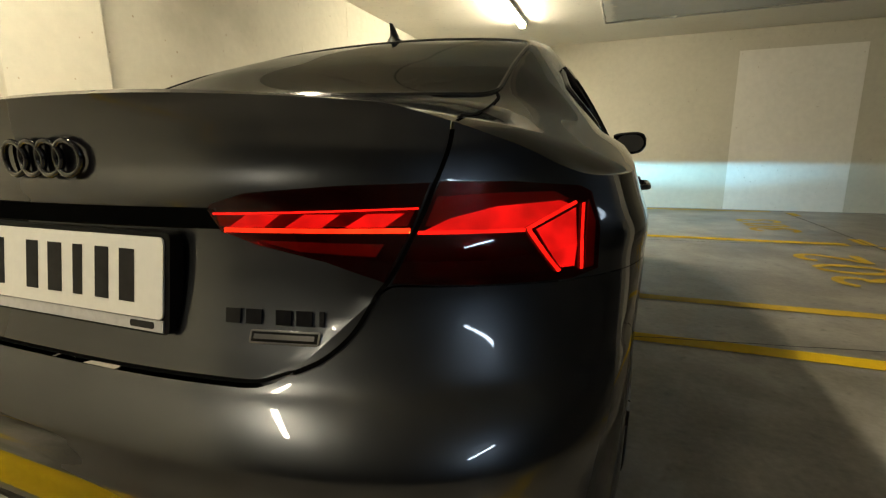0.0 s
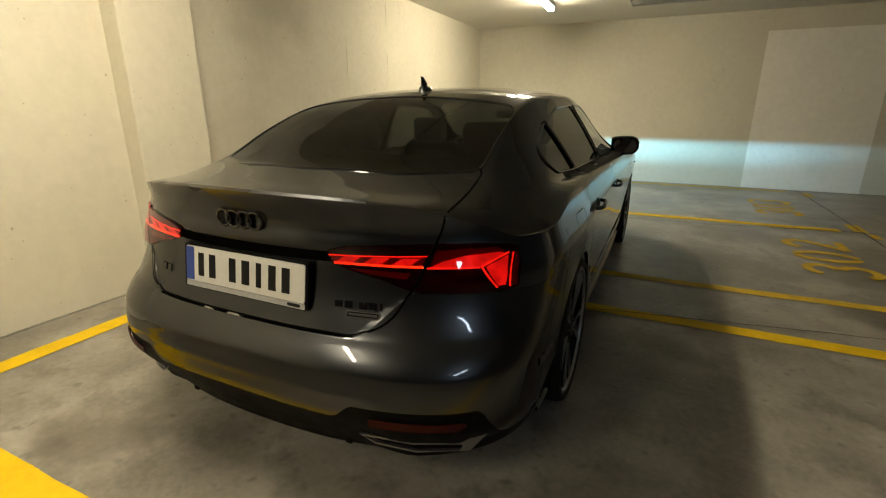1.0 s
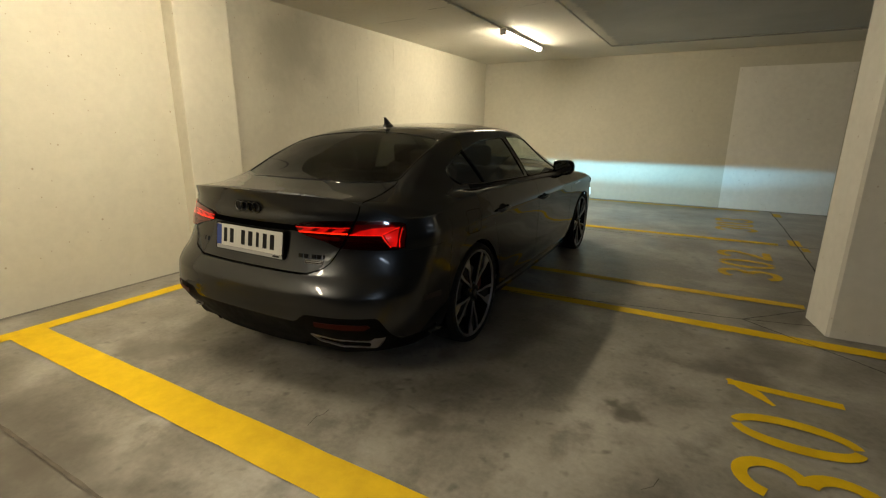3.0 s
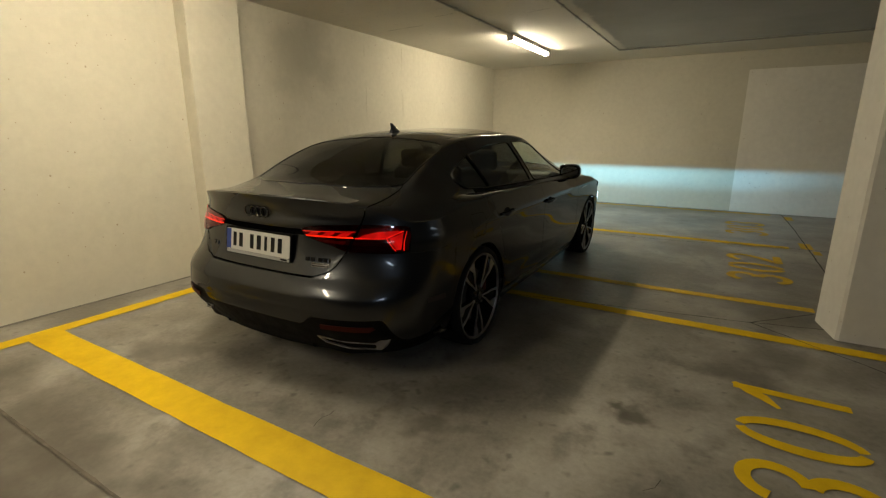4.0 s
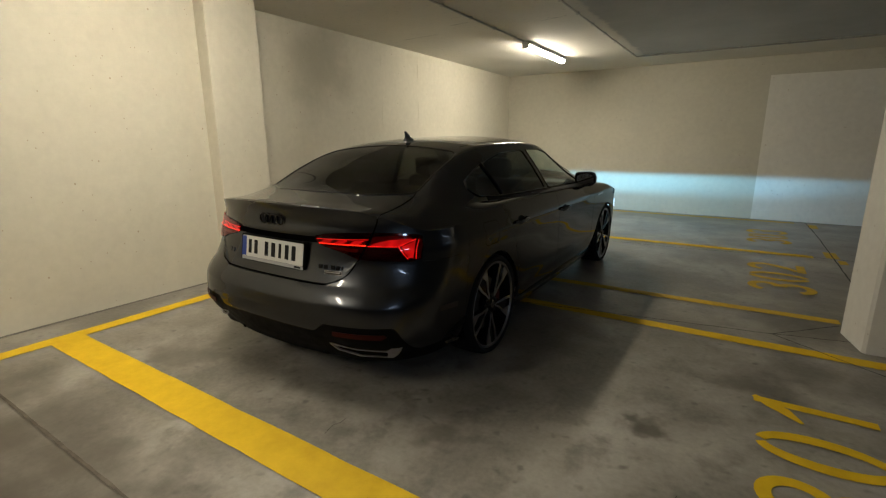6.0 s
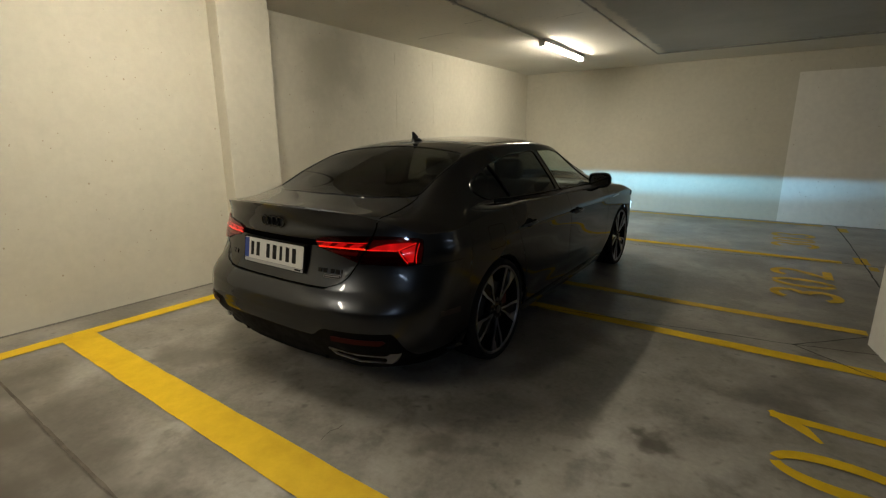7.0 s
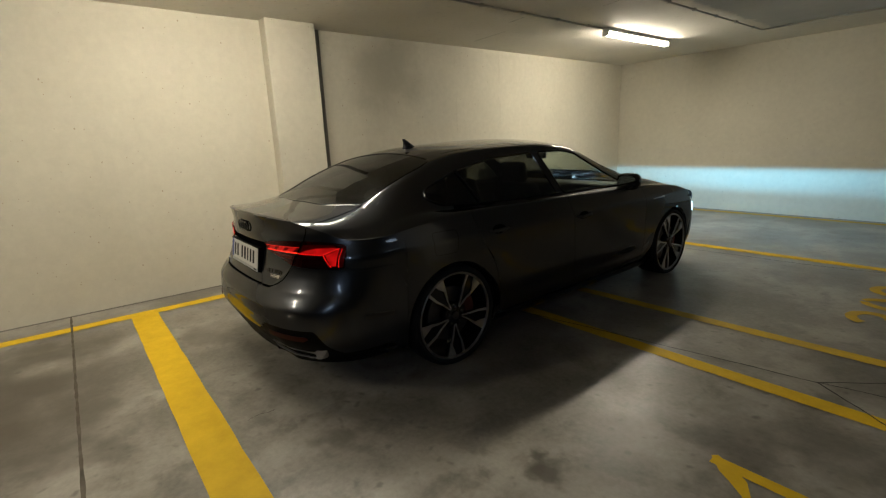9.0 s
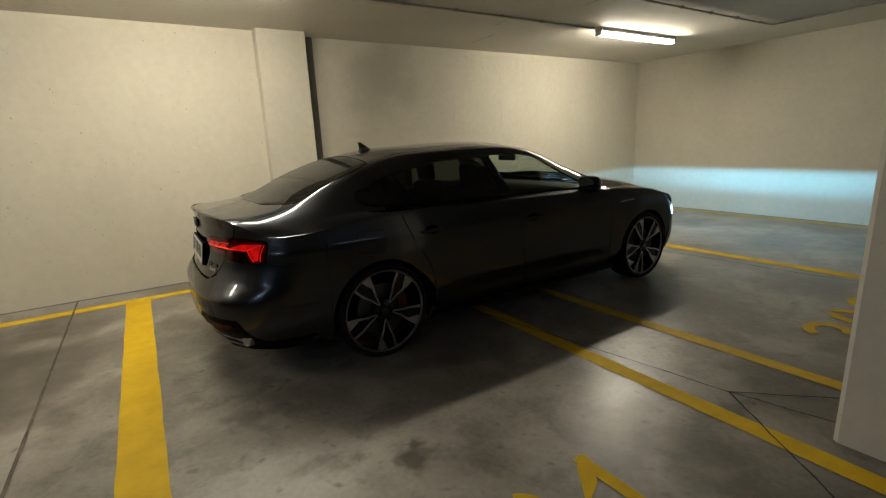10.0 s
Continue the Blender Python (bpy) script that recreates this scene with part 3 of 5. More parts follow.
for i in range(-120, 121):
    a = abs(i) / 120 * 2
    sd = 1 if i >= 0 else -1
    col = []
    zt = bump_top(a) if a <= 1 else lerp(0.757, 0.60, (a - 1) ** 1.5)
    zb = lower_edge(a)
    hi = min(0.622, zt - 0.012)
    lo = max(0.435, zb + 0.012)
    heights = [lerp(zb, lo, k / 8) for k in range(8)] + [lerp(lo, hi, k / 34) for k in range(34)] + [lerp(hi, zt - GAP, k / 18) for k in range(19)]
    for z in heights:
        if a <= 1:
            p = rear_at(rear_x(a, z), z)
            if abs(p.x) < 1e-6:
                p.x = 0
        else:
            p = side_at(lerp(YR(z) + LR, -0.358, a - 1), z)
        col.append(Vector((p.x * sd, p.y, p.z)))
    P.append(col)
skin("rear_bumper", P, M_BODY, car, "dark grey metallic rear bumper")

# boot lid: upright face
P = []
for i in range(-30, 31):
    col = []
    for k in range(61):
        t = k / 60
        u = i / 30
        z0 = 0.6346
        z = lerp(z0 + GAP, 1.0, t)
        x = u * (SEAM_X(z) - GAP)
        zt = top_z(x, tail_edge(x))
        z = lerp(z0 + GAP, zt, t)
        x = u * (SEAM_X(z) - GAP)
        col.append(rear_at(x, z))
    P.append(col)
skin("boot_lid", P, M_BODY, car, "dark grey metallic boot lid with a lip spoiler edge")

# quarter panels, doors and wings
DOOR_R = ramp([(0.2, 0.42), (0.45, 0.40), (0.62, 0.345), (0.75, 0.255), (0.85, 0.21), (1.0, 0.17)])
DOOR_M = ramp([(0.2, 1.255), (0.6, 1.235), (1.0, 1.165)])
DOOR_F = ramp([(0.2, 2.30), (0.6, 2.30), (0.85, 2.26), (1.0, 2.20)])


def arch_cols(c, lo, hi):
    """Stations along the side, close together round a wheel arch."""
    ys = [c + ARCH_R * math.sin(q) for q in [radians(d) for d in range(-87, 88, 6)]]
    return [y for y in ys if lo < y < hi]


for sd in (1, -1):
    P = []
    for i in range(25):
        u = i / 24
        col = []
        for k in range(25):
            z = 0.75
            for _ in range(3):
                s = lerp(rear_s(SEAM_X(z) + GAP, z), 1, u)
                x = rear_x(s, z)
                zt = top_z(x, tail_edge(x))
                z = lerp(bump_top(s) + (GAP if x < 0.62 else -0.001), zt, k / 24)
            p = rear_at(rear_x(s, z), z)
            col.append(Vector((p.x * sd, p.y, p.z)))
        P.append(col)
    for i in range(1, 6):
        a = i / 5
        col = []
        for k in range(25):
            z = lerp(lerp(0.757, 0.60, a**1.5) - 0.001, ZS(lerp(-0.415, -0.358, a)), k / 24)
            col.append(side_at(lerp(YR(z) + LR, -0.358, a), z, sd))
        P.append(col)
    for y in arch_cols(0, -0.357, 0.357):
        col = []
        for k in range(25):
            z = lerp(arch(y), ZS(y), k / 24)
            yy = y if y < 0 else y * lerp(1, min((DOOR_R(z) - GAP) / 0.356, 1.2), sstep(0.0, 0.356, y))
            col.append(side_at(yy, max(z, arch(yy)) if k == 0 else z, sd))
        P.append(col)
    for y in (0.357,):
        P.append([side_at(DOOR_R(z) - GAP, z, sd) for z in [lerp(0.21, ZS(0.2), k / 24) for k in range(25)]])
    skin("quarter_panel", P, M_BODY, car)

    for name, a, b in (("rear_door", DOOR_R, DOOR_M), ("front_door", DOOR_M, DOOR_F)):
        P = []
        for i in range(25):
            col = []
            for k in range(31):
                z = lerp(0.21, 0.96, k / 30)
                for _ in range(2):
                    y = lerp(a(z) + GAP, b(z) - GAP, i / 24)
                    z = lerp(0.235, ZS(y), k / 30)
                col.append(side_at(y, z, sd))
            P.append(col)
        door = skin(name, P, M_BODY, car)
        # door handle: a bowl and a pull bar
        yh, zh = (0.385, 0.826) if name == "rear_door" else (1.325, 0.795)
        handle = bmesh.new()
        base = side_at(yh, zh, sd)
        rows = []
        for i in range(13):
            t = i / 12 * 2 - 1
            y = yh + 0.095 * t
            c = side_at(y, zh + 0.004 * t, sd)
            o = 0.030 * (1 - t**6) + 0.002
            hgt = 0.013 * (1 - 0.35 * t * t)
            rows.append([c + Vector((sd * (o + 0.010 * math.cos(q)), 0, hgt * math.sin(q))) for q in [2 * math.pi * j / 10 for j in range(10)]])
        grid(handle, rows, 13, 10, closed_v=True)
        bmesh.ops.contextual_create(handle, geom=[e for e in handle.edges if e.is_boundary])
        bmesh.ops.recalc_face_normals(handle, faces=handle.faces)
        part("door_handle", handle, M_BODY, door, "grey door pull handle over a dark bowl", smooth=True)
        bowl = bmesh.new()
        ring = []
        for r, dep in ((1.0, 0.0012), (0.8, 0.002), (0.4, 0.0025)):
            ring.append([side_at(yh + 0.062 * r * math.cos(q), zh + 0.030 * r * math.sin(q), sd, dep) for q in [2 * math.pi * j / 20 for j in range(20)]])
        grid(bowl, ring, 3, 20, closed_v=True)
        bmesh.ops.contextual_create(bowl, geom=[e for e in bowl.edges if e.is_boundary][-20:])
        part("handle_bowl", bowl, M_MATT, door)

    # front wing
    P = []
    P.append([side_at(DOOR_F(z) + GAP, z, sd) for z in [lerp(0.21, ZS(2.25), k / 24) for k in range(25)]])
    for y in arch_cols(AXLE, AXLE - 0.357, AXLE + 0.357):
        col = []
        for k in range(25):
            z = lerp(arch(y), ZS(y), k / 24)
            yy = y if y > AXLE - 0.3 else y
            col.append(side_at(yy, z, sd))
        P.append(col)
    for i in range(0, 9):
        s = 1 - i / 8 * 0.55
        col = []
        for k in range(25):
            z = lerp(0.50, ZS(3.3 + 0.3 * i / 8), k / 24)
            y = YF(z) - LF * (1 - math.cos(s * math.pi / 2) ** (2 / NF))
            col.append(side_at(y, z, sd))
        P.append(col)
    skin("front_wing", P, M_BODY, car)

    # sill
    rows = []
    for i in range(31):
        y = lerp(0.37, AXLE - 0.37, i / 30)
        k = 0.018 * math.sin(math.pi * i / 30) ** 0.4
        rows.append([side_at(y, 0.232, sd, -0.004), side_at(y, 0.222, sd, 0.006 + k), side_at(y, 0.19, sd, 0.012 + k), side_at(y, 0.165, sd, 0.002 + k), side_at(y, 0.152, sd, -0.06)])
    skin("side_sill", rows, M_GLOSS, car, "gloss black side sill blade", flange=0)

# front bumper and grille
P = []
for i in range(-30, 31):
    a = abs(i) / 30
    sd = 1 if i >= 0 else -1
    col = []
    for k in range(20):
        z = lerp(0.17, 0.66, k / 19)
        y = YF(z) - LF * (1 - math.cos(a * math.pi / 2) ** (2 / NF))
        p = side_at(y, z)
        col.append(Vector((p.x * sd, p.y, p.z)))
    P.append(col)
skin("front_bumper", P, M_BODY, car, "dark grey front bumper")
bm = bmesh.new()
rows = []
for i in range(-12, 13):
    u = i / 12
    rows.append([])
    for k in range(9):
        z = lerp(0.34, 0.62, k / 8)
        x = u * lerp(0.34, 0.52, math.sin(math.pi * k / 8))
        y = YF(z) - LF * (1 - math.sqrt(max(1 - (abs(x) / flat_width(3.0, z)) ** 2, 0)))
        rows[-1].append((x, y + 0.006, z))
grid(bm, rows, 25, 9)
part("grille", bm, M_GLOSS, car, "gloss black front grille")

# ---------------------------------------------------------------- upper body with its windows


def rounded(pts, r=0.05, n=5):
    """A closed outline with rounded corners."""
    out = []
    k = len(pts)
    for i in range(k):
        p, a, b = Vector(pts[i]), Vector(pts[i - 1]), Vector(pts[(i + 1) % k])
        da, db = (a - p), (b - p)
        ra, rb = min(r, da.length * 0.45), min(r, db.length * 0.45)
        s, e = p + da.normalized() * ra, p + db.normalized() * rb
        for j in range(n + 1):
            t = j / n
            out.append((s * (1 - t) ** 2 + p * 2 * t * (1 - t) + e * t * t))
    return out


def inside(p, poly):
    x, y = p
    c = False
    for i in range(len(poly)):
        a, b = poly[i - 1], poly[i]
        if (a[1] > y) != (b[1] > y) and x < (b[0] - a[0]) * (y - a[1]) / (b[1] - a[1]) + a[0]:
            c = not c
    return c


REAR_GLASS = rounded([(0.0, -0.635), (0.36, -0.595), (0.606, -0.445), (0.588, 0.02), (0.545, 0.115), (0.0, 0.15), (-0.545, 0.115), (-0.588, 0.02), (-0.606, -0.445), (-0.36, -0.595)], 0.05)
WINDSCREEN = rounded([(0.0, 1.60), (0.50, 1.63), (0.56, 1.72), (0.665, 2.26), (0.60, 2.36), (0.0, 2.43), (-0.60, 2.36), (-0.665, 2.26), (-0.56, 1.72), (-0.50, 1.63)], 0.09)
WIN_REAR = rounded([(1.135, 0.977), (1.03, 1.288), (0.60, 1.272), (0.22, 1.205), (-0.06, 1.115), (-0.09, 1.065), (0.0, 1.018), (0.30, 0.996)], 0.035)
WIN_FRONT = rounded([(2.12, 0.955), (1.60, 1.258), (1.40, 1.287), (1.10, 1.290), (1.205, 0.974)], 0.04)
LID_TOP = [(0.645, -1.2), (0.645, -0.81), (0.618, -0.46), (0.60, -0.40), (0.0, -0.40), (-0.60, -0.40), (-0.618, -0.46), (-0.645, -0.81), (-0.645, -1.2)]
BONNET = rounded([(0.0, 2.44), (0.62, 2.37), (0.70, 2.42), (0.66, 3.2), (0.55, 3.56), (0.0, 3.65), (-0.55, 3.56), (-0.66, 3.2), (-0.70, 2.42), (-0.62, 2.37)], 0.05)

fs = sorted({round(math.copysign(v, s) if v else 0.0, 5) for s in (1, -1) for v in
             [i / 22 * 0.62 for i in range(23)] + [0.62 + i / 20 * 0.30 for i in range(21)] + [0.92 + i / 10 * 0.08 for i in range(11)]})
shell = bmesh.new()
NT = 210
P = []
for f in fs:
    y0, y1 = tail_y(f), nose_y(f)
    P.append([top_at(f, lerp(y0, y1, (j / NT) if j < NT else 1)) for j in range(NT + 1)])
grid(shell, P, len(fs), NT + 1)
bmesh.ops.recalc_face_normals(shell, faces=shell.faces)
if sum(f.normal.z for f in shell.faces) < 0:
    bmesh.ops.reverse_faces(shell, faces=shell.faces)


def cut(bm, poly, axes, keep):
    """Cuts the shell along an outline seen from above or from the side."""
    i, j = axes
    k = ({0, 1, 2} - {i, j}).pop()
    for n in range(len(poly)):
        a, b = poly[n - 1], poly[n]
        d = Vector((b[0] - a[0], b[1] - a[1]))
        if d.length < 1e-4:
            continue
        mid, reach = Vector(((a[0] + b[0]) / 2, (a[1] + b[1]) / 2)), d.length / 2 + 0.03
        geom = [f for f in bm.faces if keep(f) and (Vector((f.calc_center_median()[i], f.calc_center_median()[j])) - mid).length < reach]
        if not geom:
            continue
        es = {e for f in geom for e in f.edges}
        vs = {v for f in geom for v in f.verts}
        co, no = [0, 0, 0], [0, 0, 0]
        co[i], co[j], no[i], no[j] = a[0], a[1], -d.y, d.x
        bmesh.ops.bisect_plane(bm, geom=geom + list(es) + list(vs), plane_co=co, plane_no=no, dist=0.0003)


def on_side(f):
    c = f.calc_center_median()
    return abs(c.x) > 0.54 and 0.93 < c.z < 1.32 and -0.3 < c.y < 2.35


def on_top(f):
    return True


for poly, axes, keep in ((REAR_GLASS, (0, 1), on_top), (WINDSCREEN, (0, 1), on_top), (WIN_REAR, (1, 2), on_side), (WIN_FRONT, (1, 2), on_side), (LID_TOP, (0, 1), on_top), (BONNET, (0, 1), on_top)):
    cut(shell, poly, axes, keep)
shell.normal_update()
for f in shell.faces:
    c = f.calc_center_median()
    f.material_index = 0
    if inside((c.x, c.y), REAR_GLASS):
        f.material_index = 1
    elif inside((c.x, c.y), WINDSCREEN):
        f.material_index = 2
    elif on_side(f) and inside((c.y, c.z), WIN_REAR):
        f.material_index = 3 if c.x > 0 else 4
    elif on_side(f) and inside((c.y, c.z), WIN_FRONT):
        f.material_index = 5 if c.x > 0 else 6
    elif inside((c.x, c.y), LID_TOP) and c.y < -0.2:
        f.material_index = 7
    elif inside((c.x, c.y), BONNET):
        f.material_index = 8
bmesh.ops.triangulate(shell, faces=[f for f in shell.faces if len(f.verts) > 4])
for k, (name, mat, label) in enumerate((("roof", M_BODY, ""), ("rear_window", M_PRIVACY, "dark tinted rear window"), ("windscreen", M_CLEAR, ""),
                                        ("rear_side_window", M_PRIVACY_SIDE, "dark tinted rear door window"), ("rear_side_window", M_PRIVACY_SIDE, "dark tinted rear door window"),
                                        ("front_side_window", M_CLEAR, "clear front door window"), ("front_side_window", M_CLEAR, "clear front door window"),
                                        ("boot_lid_top", M_BODY, ""), ("bonnet", M_BODY, ""))):
    b = shell.copy()
    bmesh.ops.delete(b, geom=[f for f in b.faces if f.material_index != k], context="FACES")
    for f in b.faces:
        f.material_index = 0
    part(name, b, mat, car, label, smooth=True, angle=50)
shell.free()

# window surrounds
for sd in (1, -1):
    for poly in (WIN_REAR, WIN_FRONT):
        pts = []
        for a, b in zip(poly, poly[1:] + poly[:1]):
            n = max(int((b - a).length / 0.03), 1)
            pts += [a.lerp(b, i / n) for i in range(n)]
        out = []
        for p in pts:
            lo, hi = 0.45, 0.9
            for _ in range(24):
                m = (lo + hi) / 2
                lo, hi = (m, hi) if top_z(m, p[0]) > p[1] else (lo, m)
            out.append(Vector((sd * (lo + 0.001), p[0], p[1])))
        part("window_seal", tube(bmesh.new(), out, 0.007, 6, closed=True), M_GLOSS, car, "gloss black window surround")
for poly in (REAR_GLASS, WINDSCREEN):
    pts = []
    for a, b in zip(poly, poly[1:] + poly[:1]):
        n = max(int((b - a).length / 0.03), 1)
        pts += [a.lerp(b, i / n) for i in range(n)]
    part("screen_seal", tube(bmesh.new(), [Vector((p[0], p[1], top_z(p[0], p[1]) - 0.001)) for p in pts], 0.006, 6, closed=True), M_GLOSS, car)
# black pillar covers between the side windows
for sd in (1, -1):
    rows = []
    for k in range(15):
        z = lerp(0.985, 1.285, k / 14)
        y0, y1 = lerp(1.13, 1.035, k / 14), lerp(1.21, 1.10, k / 14)
        row = []
        for i in range(4):
            y = lerp(y0, y1, i / 3)
            lo, hi = 0.45, 0.9
            for _ in range(22):
                m = (lo + hi) / 2
                lo, hi = (m, hi) if top_z(m, y) > z else (lo, m)
            row.append(Vector((sd * (lo + 0.003), y, z + 0.001)))
        rows.append(row)
    skin("pillar_cover", rows, M_GLOSS, car, "gloss black centre pillar cover", flange=0.004)
    # rear quarter light divider
    bm = bmesh.new()
    out = []
    for k in range(10):
        z, y = lerp(1.005, 1.215, k / 9), lerp(0.33, 0.235, k / 9)
        lo, hi = 0.45, 0.9
        for _ in range(22):
            m = (lo + hi) / 2
            lo, hi = (m, hi) if top_z(m, y) > z else (lo, m)
        out.append(Vector((sd * (lo + 0.002), y, z)))
    part("window_divider", tube(bm, out, 0.012, 6), M_GLOSS, car)

    # black rubber belt strip under the side windows
    rows = []
    for i in range(41):
        y = lerp(0.10, 2.14, i / 40)
        row = []
        for k in range(5):
            z = lerp(1.008, 0.954, (i / 40) ** 0.8) - 0.001 - 0.006 * k
            lo, hi = 0.45, 0.9
            for _ in range(22):
                q = (lo + hi) / 2
                lo, hi = (q, hi) if top_z(q, y) > z else (lo, q)
            row.append(Vector((sd * (lo + 0.0015), y, z + 0.001)))
        rows.append(row)
    skin("belt_strip", rows, M_MATT, car, "matt black belt strip under the side windows", flange=0.002)

# seams in the upper body
def top_n(x, y):
    e = 0.004
    return Vector((-(top_z(x + e, y) - top_z(x - e, y)) / (2 * e), -(top_z(x, y + e) - top_z(x, y - e)) / (2 * e), 1)).normalized()


for sd in (1, -1):
    pts = [Vector((sd * x, y, top_z(x, y))) for x, y in [(lerp(0.645, 0.618, i / 10), lerp(-0.80, -0.46, i / 10)) for i in range(11)] + [(lerp(0.618, 0.605, i / 3), lerp(-0.46, -0.43, i / 3)) for i in range(1, 4)]]
    part("boot_lid_gap", ribbon(bmesh.new(), pts, [top_n(p.x, p.y) for p in pts], 0.006, 0.002), M_GAP, car)
    pts = [Vector((sd * x, y, top_z(x, y))) for x, y in [(lerp(0.70, 0.66, i / 14), lerp(2.42, 3.2, i / 14)) for i in range(15)]]
    part("bonnet_gap", ribbon(bmesh.new(), pts, [top_n(p.x, p.y) for p in pts], 0.005, 0.0012), M_MATT, car)
    pts = [Vector((sd * x, y, top_z(x, y))) for x, y in [(lerp(0.50, 0.52, i / 20), lerp(0.25, 1.6, i / 20)) for i in range(21)]]
    part("roof_joint", ribbon(bmesh.new(), pts, [top_n(p.x, p.y) for p in pts], 0.014, 0.0015), M_GLOSS, car, "gloss black roof joint strip")
# sharkfin aerial
bm = bmesh.new()
rows = []
for i in range(9):
    t = i / 8
    z0 = top_z(0, 0.34) + 0.004
    L = lerp(0.10, 0.020, t**0.8)
    yc = 0.335 - 0.045 * t**1.2
    w = lerp(0.034, 0.028, t / 0.35) if t < 0.35 else lerp(0.012, 0.005, (t - 0.35) / 0.65)
    z = z0 - 0.012 + 0.072 * t
    rows.append([(w * math.cos(q) * (1 if math.sin(q) < 0 else abs(math.cos(q)) ** 0.3), yc + L * (0.55 * math.sin(q) + 0.25 * (math.sin(q) > 0) * math.sin(q)), z) for q in [2 * math.pi * j / 16 for j in range(16)]])
grid(bm, rows, 9, 16, closed_v=True)
bmesh.ops.contextual_create(bm, geom=[e for e in bm.edges if e.is_boundary and e.verts[0].co.z > 1.3])
bmesh.ops.recalc_face_normals(bm, faces=bm.faces)
part("aerial", bm, M_BODY, car, "grey shark-fin roof aerial", smooth=True, angle=45)

# ---------------------------------------------------------------- tail: lamps, plate, badges, valance


def patch(name, outline, lift, mat, parent, label="", thick=0.003, step=0.02, curved=None):
    """A plate over an outline in x and z, laid on the tail and given an edge."""
    f = curved or rear_out
    bm = bmesh.new()
    vs = [bm.verts.new((p[0], 0, p[1])) for p in outline]
    bm.faces.new(vs)
    xs = [p[0] for p in outline]
    zs = [p[1] for p in outline]
    for lo, hi, co, no in ((min(xs), max(xs), 0, (1, 0, 0)), (min(zs), max(zs), 2, (0, 0, 1))):
        n = int((hi - lo) / step)
        for i in range(1, n + 1):
            c = [0, 0, 0]
            c[co] = lerp(lo, hi, i / (n + 1))
            bmesh.ops.bisect_plane(bm, geom=bm.verts[:] + bm.edges[:] + bm.faces[:], plane_co=c, plane_no=no, dist=0.00005)
    rim = [e for e in bm.edges if e.is_boundary]
    flat = {v: v.co.copy() for v in bm.verts}
    r = bmesh.ops.extrude_edge_only(bm, edges=rim)
    fresh = [g for g in r["geom"] if isinstance(g, bmesh.types.BMVert)]
    for v in fresh:
        v.co = f(v.co.x, v.co.z, lift - thick)
    for v, c in flat.items():
        v.co = f(c.x, c.z, lift)
    bmesh.ops.recalc_face_normals(bm, faces=bm.faces)
    bm.normal_update()
    if sum(q.normal.y for q in bm.faces) > 0:
        bmesh.ops.reverse_faces(bm, faces=bm.faces)
    return part(name, bm, mat, parent, label, smooth=True, angle=35)


def m(pts, sd):
    return [(sd * p[0], p[1]) for p in pts]


def strip(name, a, b, wide, lift, mat, parent, sd, label=""):
    """A thin straight light guide from a to b on the tail."""
    d = (Vector(b) - Vector(a)).normalized() * wide / 2
    return patch(name, m([(a[0] + d.y, a[1] - d.x), (b[0] + d.y, b[1] - d.x), (b[0] - d.y, b[1] + d.x), (a[0] - d.y, a[1] + d.x)], sd), lift, mat, parent, label, 0.002)


